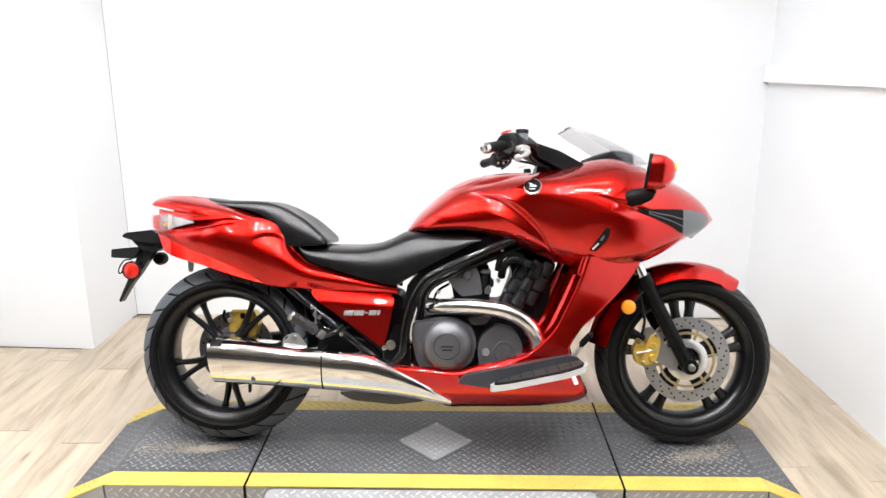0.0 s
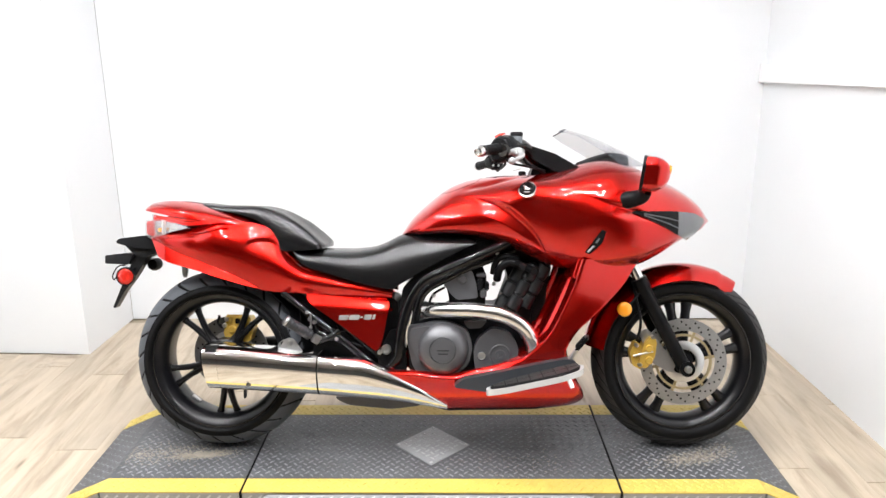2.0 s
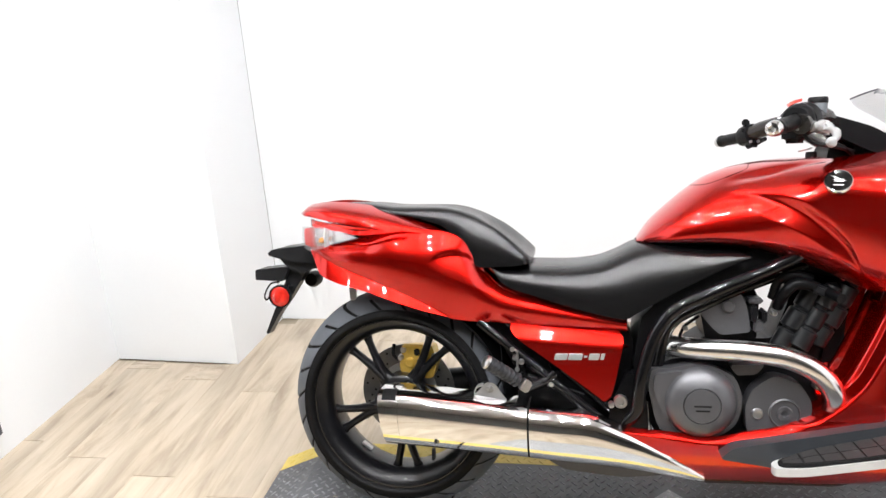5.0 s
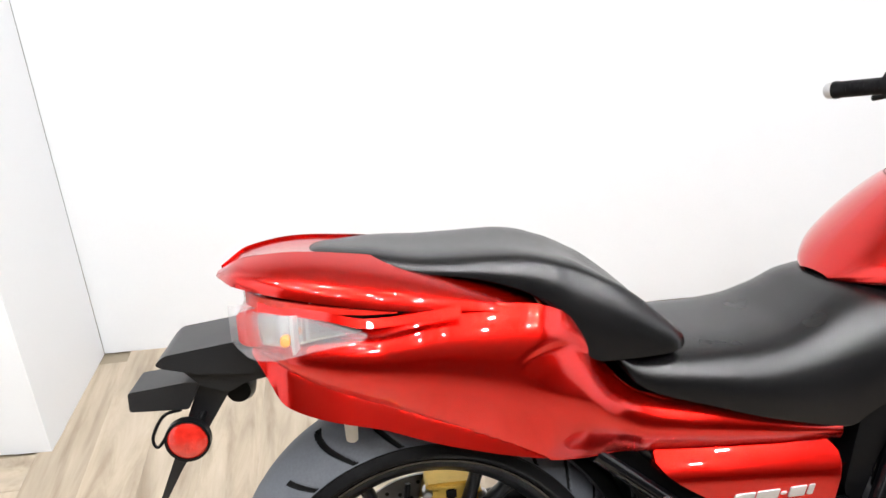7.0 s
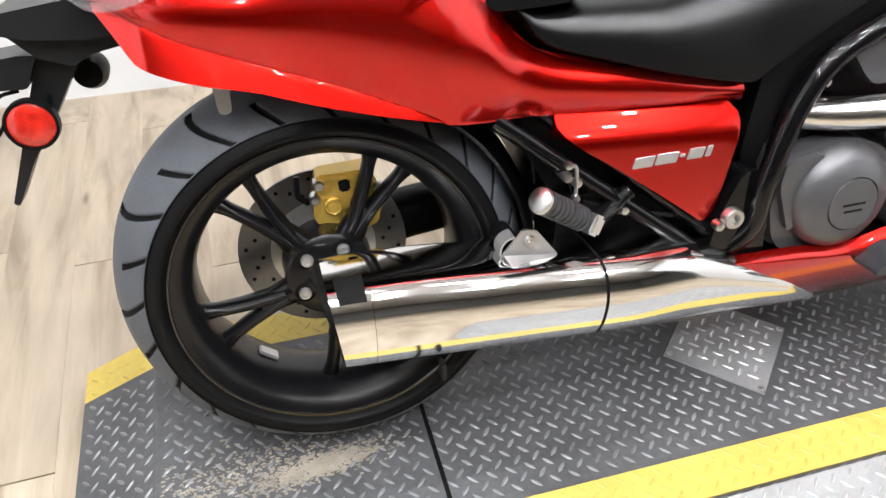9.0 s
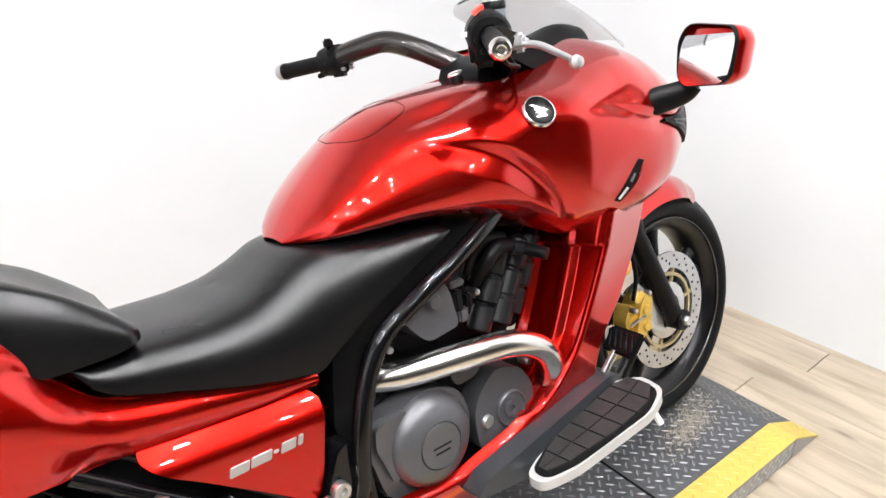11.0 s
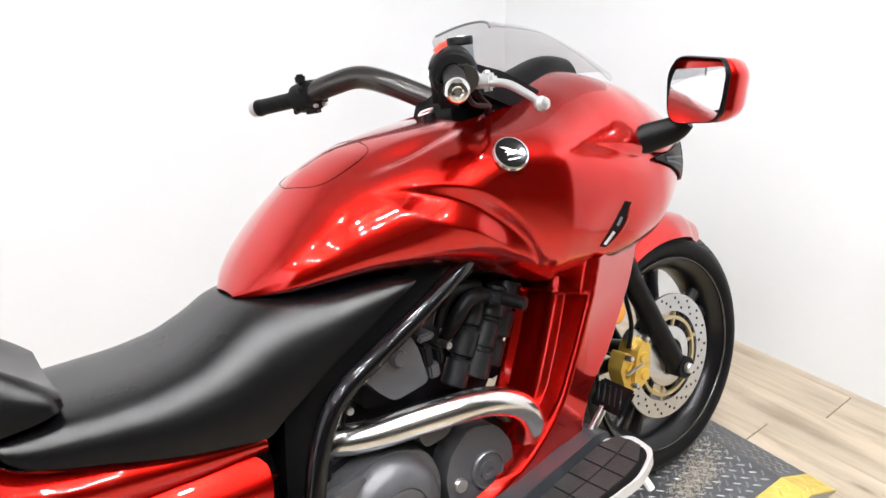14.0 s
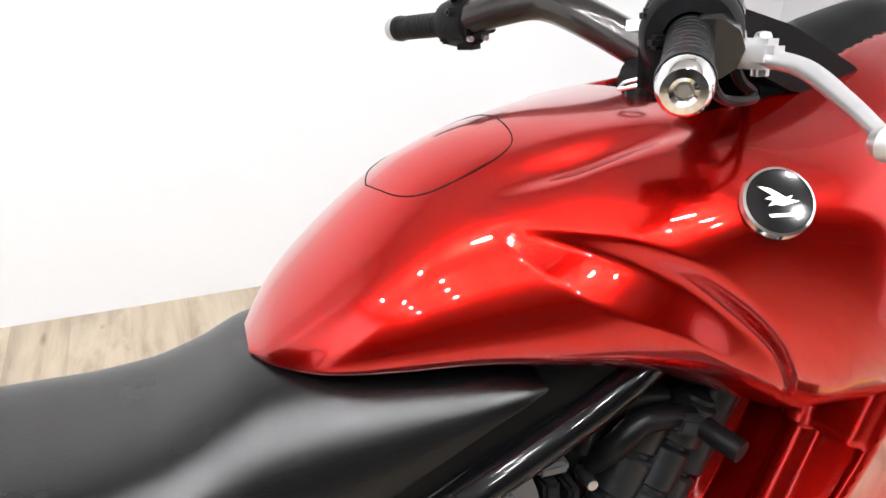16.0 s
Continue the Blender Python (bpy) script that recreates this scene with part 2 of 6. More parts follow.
def grid(g, wrap_u=False, wrap_v=False, cap_u=False):
    """A bmesh from an (n, m, 3) array of places."""
    n, m, _ = g.shape
    bm = bmesh.new()
    v = [[bm.verts.new(q) for q in row] for row in g]
    for a in range(n if wrap_u else n - 1):
        for b in range(m if wrap_v else m - 1):
            bm.faces.new((v[a][b], v[(a + 1) % n][b], v[(a + 1) % n][(b + 1) % m], v[a][(b + 1) % m]))
    if cap_u:
        bm.faces.new(v[0])
        bm.faces.new(v[-1])
    bmesh.ops.remove_doubles(bm, verts=bm.verts, dist=1e-5)
    return bm


def solid(g, thick, inward=(0, 0, 0)):
    """A closed sheet: the grid and its copy, moved inward against the normals by thick."""
    du, dv = np.gradient(g, axis=0), np.gradient(g, axis=1)
    nrm = np.cross(du, dv)
    nrm /= np.maximum(np.linalg.norm(nrm, axis=-1, keepdims=True), 1e-9)
    back = g - thick * nrm + np.array(inward)
    n, m, _ = g.shape
    ring = np.concatenate([g, back[:, ::-1]], axis=1)
    bm = grid(ring, wrap_v=True)
    bm.verts.ensure_lookup_table()
    for row in (0, -1):
        for b in range(m - 1):
            quad = [g[row][b], g[row][b + 1], back[row][b + 1], back[row][b]]
            bm.faces.new([bm.verts.new(q) for q in quad])
    bmesh.ops.remove_doubles(bm, verts=bm.verts, dist=1e-5)
    return bm


def mirrored(g):
    return g * np.array([1, -1, 1])


def tube(points, radius, n=40, sides=12, smooth=True, flat=1.0):
    """A round rod along a line; radius is a number or a function of 0..1."""
    p = spline(points, n) if smooth and len(points) > 2 else np.array([np.array(points[0], float) + (np.array(points[-1], float) - points[0]) * s for s in np.linspace(0, 1, max(2, n if callable(radius) else 2))]) if len(points) == 2 else np.array(points, float)
    t = np.gradient(p, axis=0)
    t /= np.linalg.norm(t, axis=1)[:, None]
    ref = np.array([0, 0, 1.0]) if abs(t[:, 2]).max() < 0.9 else np.array([0, 1.0, 0]) if abs(t[:, 1]).max() < 0.9 else np.array([1.0, 0, 0])
    a = np.cross(t, ref)
    a /= np.linalg.norm(a, axis=1)[:, None]
    b = np.cross(a, t)
    w = np.linspace(0, 2 * np.pi, sides, endpoint=False)
    r = np.array([radius(s) if callable(radius) else radius for s in np.linspace(0, 1, len(p))])[:, None, None]
    g = p[:, None] + r * (np.cos(w)[None, :, None] * a[:, None] * flat + np.sin(w)[None, :, None] * b[:, None])
    return grid(g, wrap_v=True, cap_u=True)


def prism(outline, y0, y1, bevel=0.004, segments=2):
    """An outline in x and z, stretched from y0 to y1, with rounded edges."""
    bm = bmesh.new()
    bottom = [bm.verts.new((x, y0, z)) for x, z in outline]
    top = [bm.verts.new((x, y1, z)) for x, z in outline]
    bm.faces.new(bottom)
    bm.faces.new(top)
    for a in range(len(outline)):
        b = (a + 1) % len(outline)
        bm.faces.new((bottom[a], bottom[b], top[b], top[a]))
    if bevel:
        bmesh.ops.bevel(bm, geom=list(bm.edges), offset=bevel, segments=segments, affect="EDGES", clamp_overlap=True)
    return bm


def box(size, at=(0, 0, 0), bevel=0.003, turn=None, segments=2):
    bm = bmesh.new()
    bmesh.ops.create_cube(bm, size=1, matrix=Matrix.Diagonal((*size, 1)))
    if bevel:
        bmesh.ops.bevel(bm, geom=list(bm.edges), offset=bevel, segments=segments, affect="EDGES", clamp_overlap=True)
    bmesh.ops.transform(bm, matrix=Matrix.Translation(at) @ (turn.to_4x4() if turn else Matrix()), verts=bm.verts)
    return bm


def turned(profile, at=(0, 0, 0), axis="y", n=48, wrap=False):
    """A body of revolution from (radius, along) pairs about an axis through at."""
    pr = np.array(profile, float)
    w = np.linspace(0, 2 * np.pi, n, endpoint=False)
    c, s = np.cos(w)[:, None] * pr[:, 0], np.sin(w)[:, None] * pr[:, 0]
    along = np.ones((n, 1)) * pr[:, 1]
    g = {"y": (c, along, s), "x": (along, c, s), "z": (c, s, along)}[axis]
    return grid(np.stack(g, -1) + np.array(at), wrap_u=True, wrap_v=wrap)


def rounded(points, r, n=5):
    """An outline with its corners rounded off."""
    p, out = [np.array(q, float) for q in points], []
    for a, q in enumerate(p):
        before, after = p[a - 1] - q, p[(a + 1) % len(p)] - q
        lb, la = np.linalg.norm(before), np.linalg.norm(after)
        d = min(r, lb * 0.45, la * 0.45)
        s, e = q + before / lb * d, q + after / la * d
        out += [tuple((1 - f) ** 2 * s + 2 * f * (1 - f) * q + f * f * e) for f in np.linspace(0, 1, n)]
    return out


# ---- the room ----
def wall(name, p, q, z0=0.0, z1=CEILING, thick=0.12, mat=WALL, label="smooth white painted wall, evenly lit"):
    """A wall from p to q, its thickness to the left of that way."""
    p, q = np.array(p, float), np.array(q, float)
    d = (q - p) / np.linalg.norm(q - p)
    side = np.array([-d[1], d[0]]) * thick
    bm = bmesh.new()
    low = [bm.verts.new((*c, z0)) for c in (p, q, q + side, p + side)]
    top = [bm.verts.new((*c, z1)) for c in (p, q, q + side, p + side)]
    bm.faces.new(low)
    bm.faces.new(top)
    for a in range(4):
        bm.faces.new((low[a], low[(a + 1) % 4], top[(a + 1) % 4], top[a]))
    return tagged(link_mesh(name, bm, mat, smooth=0), label, "wall", kind="structure")


NW, COL, COL_IN = (-1.582, 0.877), (-0.998, 0.873), (-1.003, 1.358)
NE, SE, SW = (2.297, 1.49), (2.51, -1.6), (-1.42, -1.3)
wall("wall_back", NE, COL_IN, thick=-0.12)
wall("wall_right", SE, NE, thick=-0.12)
wall("wall_left", NW, SW, thick=-0.12)
# unseen walls added behind the white bay; their grey sets what the bike reflects
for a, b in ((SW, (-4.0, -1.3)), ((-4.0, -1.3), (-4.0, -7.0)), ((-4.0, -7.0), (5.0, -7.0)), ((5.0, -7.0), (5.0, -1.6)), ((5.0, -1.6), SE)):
    wall("wall_shop", a, b, mat=SHOP, label="unseen grey wall added to close off the shop")
wall("wall_pillar_side", (COL_IN[0], COL_IN[1] - 0.004), (COL[0], COL[1]), thick=-0.1, label="return of the white wall pillar")
wall("wall_pillar_front", COL, NW, thick=-0.1, label="front of the boxed-out white wall pillar")
rail = wall("trim", (2.371, 0.4), (2.298, 1.485), 1.25, 1.335, thick=0.03, mat=TRIM, label="white painted ledge trim along the wall")
rail["category"] = "trim"
for v in rail.data.vertices:
    v.co.z += 0.036 * (1.485 - v.co.y)
ceiling = link_mesh("ceiling", box((9.6, 9.6, 0.1), (0.5, -2.7, CEILING + 0.05), 0), CEIL, smooth=0)
tagged(ceiling, "plain pale painted shop ceiling", "ceiling", kind="structure")
floor = link_mesh("floor", box((9.6, 9.6, 0.1), (0.5, -2.7, -0.058), 0), SUBFLOOR, smooth=0)
tagged(floor, "pale grey-brown oak plank floor", "floor", kind="structure")


def spot(x, y):
    lamp = thing("ceiling_spot", "small round white ceiling spotlight", "spotlight", "ceiling spotlights", pose(x, y, CEILING))
    part("housing", turned([(0.0, -0.001), (0.05, -0.001), (0.05, -0.05), (0.042, -0.06), (0.038, -0.05), (0, -0.05)], axis="z", n=20), TRIM, lamp)
    part("bulb", turned([(0.0, -0.052), (0.036, -0.052), (0.033, -0.058), (0, -0.06)], axis="z", n=20), SPOT_GLOW, lamp)


for spot_x in (-0.8, -0.15, 0.5, 1.15, 1.8):
    for spot_y in (-1.75, -1.2, -0.75, -0.1):
        spot(spot_x - 0.25 * (spot_y > -0.5), spot_y)

# leaning framed mirror on the wall beside the pillar
mirror_turn = pose(-1.484, -0.28, 0.095, 0, 0, 4.3)
wall_mirror = thing("wall_mirror", "tall mirror in a dark grey frame against the white wall", "mirror", at=mirror_turn)
for z in (0.035, 1.165):
    part("frame_rail", box((0.03, 0.80, 0.07), (0, 0, z), 0.004), FRAME_GREY, wall_mirror)
for y in (-0.365, 0.365):
    part("frame_stile", box((0.029, 0.07, 1.06), (0, y, 0.6), 0.004), FRAME_GREY, wall_mirror)
part("glass", box((0.008, 0.67, 1.07), (0.004, 0, 0.6), 0.001), MIRROR, wall_mirror)


# ---- the lift ----
DECK = 0.07
HALF, STRIPE = 0.298, 0.078
lift = thing("motorcycle_lift", "low steel motorcycle lift with black tread plate and yellow edges", "motorcycle lift", at=pose(0.737, -0.02, 0, 0, 0, 2.4))


def lugs(spots, height=0.002, long=0.0118, wide=0.0034):
    """Raised lens-shaped lugs: each (x, y, z, turn, up, along) in one mesh."""
    verts, faces = [], []
    ring = ((-1, 0), (-0.45, -0.95), (0.45, -0.95), (1, 0), (0.45, 0.95), (-0.45, 0.95))
    for at, along, up in spots:
        across = np.cross(up, along)
        k = len(verts)
        for a, b in ring:
            verts.append(at + along * (a * long) + across * (b * wide))
        for a in (-0.5, 0.5):
            verts.append(at + along * (a * long) + up * height)
        i, j = k + 6, k + 7
        faces += [(k, k + 1, i), (k + 1, k + 2, j, i), (k + 2, k + 3, j), (k + 3, k + 4, j), (k + 4, k + 5, i, j), (k + 5, k, i)]
    me = bpy.data.meshes.new("lugs")
    me.from_pydata([tuple(v) for v in verts], [], faces)
    me.validate()
    return me


def lattice(u0, u1, v0, v1, keep=None, pitch=0.0235, turn=0.0):
    """Places and ways of lugs on a flat sheet: rows lie crosswise to their neighbours."""
    step = pitch / math.sqrt(2)
    for j in range(int(math.ceil(v0 / step)), int(v1 / step) + 1):
        for i in range(int(math.ceil(u0 / step)), int(u1 / step) + 1):
            if (i + j) % 2:
                continue
            u, v = i * step, j * step
            if u0 + 0.007 < u < u1 - 0.007 and v0 + 0.007 < v < v1 - 0.007 and (keep is None or keep(u, v)):
                yield u, v, (45 if j % 2 else -45) + turn


def flat_lugs(u0, u1, v0, v1, z0, z1=None, keep=None):
    z1 = z0 if z1 is None else z1
    slope = (z1 - z0) / (u1 - u0)
    out = []
    for u, v, a in lattice(u0, u1, v0, v1, keep):
        c, s = math.cos(radians(a)), math.sin(radians(a))
        along = np.array([c, s, slope * c])
        out.append((np.array([u, v, z0 + slope * (u - u0)]), along / np.linalg.norm(along), np.array([-slope, 0, 1.0]) / math.hypot(slope, 1)))
    return out


def in_diamond(u, v, r):
    return abs(u + 0.002) + abs(v + 0.008) < r


def deck(u0, u1, z0, z1, in0=0.002, in1=0.002):
    """One section of the deck: steel body, black tread sheet, yellow edges."""
    def sheet(v0, v1, lift0, thick):
        g = np.array([[(u0 + in0, v0, z0 + lift0), (u0 + in0, v1, z0 + lift0)], [(u1 - in1, v0, z1 + lift0), (u1 - in1, v1, z1 + lift0)]])
        return solid(g, thick)
    low = min(z0, z1)
    bm = bmesh.new()
    b = [bm.verts.new(q) for q in ((u0 + 0.003, -HALF + 0.002, 0.001), (u1 - 0.003, -HALF + 0.002, 0.001), (u1 - 0.003, HALF - 0.002, 0.001), (u0 + 0.003, HALF - 0.002, 0.001))]
    t = [bm.verts.new((q.co.x, q.co.y, max((z0 if n in (0, 3) else z1) - 0.004, 0.0015))) for n, q in enumerate(b)]
    bm.faces.new(b)
    bm.faces.new(t)
    for a in range(4):
        bm.faces.new((b[a], b[(a + 1) % 4], t[(a + 1) % 4], t[a]))
    part("deck_body", bm, PLATE_SILVER, lift, "bare steel skirt", smooth=0)
    part("tread_sheet", sheet(-HALF + STRIPE, HALF - STRIPE, 0, 0.0035), PLATE_BLACK, lift, smooth=0)
    for v0, v1 in ((-HALF, -HALF + STRIPE), (HALF - STRIPE, HALF)):
        part("yellow_edge", sheet(v0 + 0.0005, v1 - 0.0005, 0.0005, 0.004), PLATE_YELLOW, lift, "yellow safety paint", smooth=0)
        made = part("yellow_relief", lugs(flat_lugs(u0, u1, v0, v1, z0 + 0.0004, z1 + 0.0004)), PLATE_YELLOW, lift)
        tagged(made, kind="stuff")
    made = part("tread_relief", lugs(flat_lugs(u0, u1, -HALF + STRIPE, HALF - STRIPE, z0, z1, lambda u, v: not in_diamond(u, v, 0.15))), LUG_BLACK, lift, "worn raised lugs")
    tagged(made, kind="stuff")


deck(-1.217, -1.068, 0.004, DECK, 0.002, 0.0)
deck(-1.068, -0.612, DECK, DECK, 0.0)
deck(-0.608, 0.608, DECK, DECK)
deck(0.612, 1.068, DECK, DECK, 0.002, 0.0)
deck(1.068, 1.213, DECK, 0.004, 0.0)
for u in (-0.61, 0.61):
    part("joint", tube([(u, -HALF, DECK - 0.002), (u, HALF, DECK - 0.002)], 0.0042, sides=8), SEAM, lift)
    part("joint", tube([(u, -HALF, 0.002), (u, -HALF, DECK - 0.002)], 0.0045, sides=8), SEAM, lift)
skirt = []
for u, v, a in lattice(-1.06, 1.06, 0.0, 0.066):
    c, s = math.cos(radians(a)), math.sin(radians(a))
    skirt.append((np.array([u, -HALF + 0.002, v]), np.array([c, 0, s]), np.array([0, -1.0, 0])))
tagged(part("skirt_relief", lugs(skirt), LUG_SILVER, lift), kind="stuff")
# silver diamond at the middle of the deck
diamond = bmesh.new()
ring = [(0.133 * math.cos(a), 0.133 * math.sin(a)) for a in (0, math.pi / 2, math.pi, 1.5 * math.pi)]
low = [diamond.verts.new((a - 0.002, b - 0.008, DECK + 0.0005)) for a, b in ring]
top = [diamond.verts.new((a * 0.985 - 0.002, b * 0.985 - 0.008, DECK + 0.004)) for a, b in ring]
diamond.faces.new(low)
diamond.faces.new(top)
for a in range(4):
    diamond.faces.new((low[a], low[(a + 1) % 4], top[(a + 1) % 4], top[a]))
cover = part("cover_plate", diamond, PLATE_SILVER, lift, "bare steel diamond cover plate", smooth=0)
tagged(part("cover_relief", lugs(flat_lugs(-0.2, 0.2, -0.2, 0.2, DECK + 0.004, None, lambda u, v: in_diamond(u, v, 0.118))), LUG_SILVER, cover), kind="stuff")
for a, b in ring:
    part("screw", turned([(0, 0.0075), (0.004, 0.007), (0.006, 0.0045), (0.006, 0.003)], (a * 0.9 - 0.002, b * 0.9 - 0.008, DECK), "z", 12), STEEL, cover)
# side flap of bare tread plate
flap_outline = rounded([(-0.535, -HALF - 0.004), (-0.535, -0.36), (-0.46, -0.62), (0.45, -0.62), (0.515, -0.36), (0.515, -HALF - 0.004)], 0.05, 6)
flap = bmesh.new()
fall = lambda v: 0.064 + 0.12 * (v + HALF)
up = [flap.verts.new((u, v, fall(v))) for u, v in flap_outline]
dn = [flap.verts.new((u, v, fall(v) - 0.005)) for u, v in flap_outline]
flap.faces.new(up)
flap.faces.new(dn)
for a in range(len(up)):
    flap.faces.new((dn[a], dn[a - 1], up[a - 1], up[a]))
flap_part = part("side_flap", flap, PLATE_SILVER, lift, "bare steel side flap", smooth=0)
flap_lugs = []
for u, v, a in lattice(-0.51, 0.49, -0.60, -HALF - 0.01, lambda u, v: v > -0.37 or -0.47 < u < 0.45):
    c, s = math.cos(radians(a)), math.sin(radians(a))
    flap_lugs.append((np.array([u, v, fall(v)]), np.array([c, s, 0.12 * s]), np.array([0, -0.12, 1.0])))
tagged(part("flap_relief", lugs(flap_lugs), LUG_SILVER, flap_part), kind="stuff")


def dust(name, u, v, long, wide, turn, count, seed):
    """Dried dust trodden onto the plate: many thin flecks, densest in the middle."""
    rnd = random.Random(seed)
    bm = bmesh.new()
    c, s = math.cos(radians(turn)), math.sin(radians(turn))
    for k in range(count):
        a, b = rnd.gauss(0, long / 2), rnd.gauss(0, wide / 2)
        x, y, r = u + a * c - b * s, v + a * s + b * c, rnd.uniform(0.0006, 0.0028)
        if abs(y) > HALF - STRIPE or abs(x) > 1.06:
            continue
        z = DECK + 0.0004 + 0.000002 * k
        n = rnd.randint(5, 7)
        bm.faces.new([bm.verts.new((x + 1.6 * r * rnd.uniform(0.6, 1.2) * math.cos(6.283 * j / n), y + r * rnd.uniform(0.6, 1.2) * math.sin(6.283 * j / n), z)) for j in range(n)])
    tagged(part(name, bm, DUST, lift, "dried pale dust", smooth=0), kind="stuff")


dust("dust_smear", -0.80, -0.075, 0.10, 0.022, 8, 1500, 3)
dust("dust_smear", -0.93, -0.06, 0.22, 0.06, 6, 900, 4)
dust("dust_smear", 0.90, -0.09, 0.13, 0.045, 12, 1100, 5)
dust("dust_smear", 1.0, -0.03, 0.12, 0.05, 20, 260, 6)
dust("dust_smear", 0.28, -0.12, 0.2, 0.08, 0, 120, 7)


# ---- the motorcycle ----
bike = thing("motorcycle", "red sport cruiser motorcycle leaning on its stand, black seat", "motorcycle", at=pose(0.001, -0.0385, DECK, -12.5, 0, 2.1))
R_AXLE, F_AXLE = (0.0, 0.3135), (1.605, 0.3085)


ACROSS = np.concatenate([np.linspace(-1, -0.7, 12)[:-1], np.linspace(-0.7, 0.7, 221), np.linspace(0.7, 1, 12)[1:]])


def tyre_grid(R, width, bead, grooves, n=1200):
    """A tyre as a grid: round the wheel and across, with cut grooves."""
    half = width / 2
    a = ACROSS
    prof = []
    for s in a:
        t = abs(s)
        if t < 0.7:
            ang = t / 0.7 * 1.25
            y, r = half * math.sin(ang) / math.sin(1.25) * 0.985, R - (half * 1.02) * (1 - math.cos(ang)) * 0.92
        else:
            f = (t - 0.7) / 0.3
            r_edge = R - (half * 1.02) * (1 - math.cos(1.25)) * 0.92
            r = r_edge + (bead - r_edge) * f
            y = half * (0.985 + 0.03 * math.sin(math.pi * f) - 0.22 * f * f)
        prof.append((math.copysign(y, s), r))
    prof = np.array(prof)
    w = np.linspace(0, 2 * np.pi, n, endpoint=False)
    W, S = np.meshgrid(w, a, indexing="ij")
    depth = np.zeros_like(W)
    count, bend, width_g = grooves
    for side in (-1, 1):
        s = S * side
        lane = (s > 0.08) & (s < 0.6)
        phase = (W + side * 0.4 / count * np.pi + bend * (np.maximum(s - 0.08, 0) + 2.6 * (s - 0.34) ** 2)) * count / (2 * np.pi)
        off = np.abs((phase + 0.5) % 1 - 0.5) * 2 * np.pi / count * R
        odd = (np.floor(phase + 0.5).astype(int) % 2) == 0
        lane &= np.where(odd, s < 0.6, s > 0.36)
        depth += np.where(lane, 0.0055 * np.clip(1.6 - off / width_g, 0, 1), 0)
    rr = prof[None, :, 1] - depth
    return np.stack([rr * np.cos(W), np.broadcast_to(prof[None, :, 0], W.shape), rr * np.sin(W)], -1), depth


def rim_profile(bead, half):
    return [(bead + 0.004, -half), (bead + 0.008, -half + 0.006), (bead - 0.006, -half + 0.012), (bead - 0.02, -half + 0.02), (bead - 0.026, -half + 0.05), (bead - 0.026, half - 0.05), (bead - 0.02, half - 0.02), (bead - 0.006, half - 0.012), (bead + 0.008, half - 0.006), (bead + 0.004, half), (bead - 0.01, half - 0.004), (bead - 0.028, half - 0.022), (bead - 0.035, half - 0.05), (bead - 0.035, -half + 0.05), (bead - 0.028, -half + 0.022), (bead - 0.01, -half + 0.004)]


def spoke(hub_r, rim_r, y_hub, y_rim, a0, a1, w0, w1, depth):
    """One tapered spoke of a wheel."""
    g = []
    for f in np.linspace(0, 1, 14):
        ang = radians(a0 + (a1 - a0) * f ** 1.1)
        r = hub_r + (rim_r - hub_r) * f
        y = y_hub + (y_rim - y_hub) * f
        w = w0 + (w1 - w0) * f + 0.008 * max(0, f - 0.8) * 5
        c = np.array([r * math.cos(ang), y, r * math.sin(ang)])
        t = np.array([-math.sin(ang), 0, math.cos(ang)])
        d = depth * (1 - 0.25 * f)
        g.append([c + t * (w * math.cos(q)) * (1 if abs(math.cos(q)) > 0.5 else 1) + np.array([0, d * math.sin(q), 0]) for q in np.linspace(0, 2 * math.pi, 12, endpoint=False) + 0.26])
    return grid(np.array(g), wrap_v=True, cap_u=True)


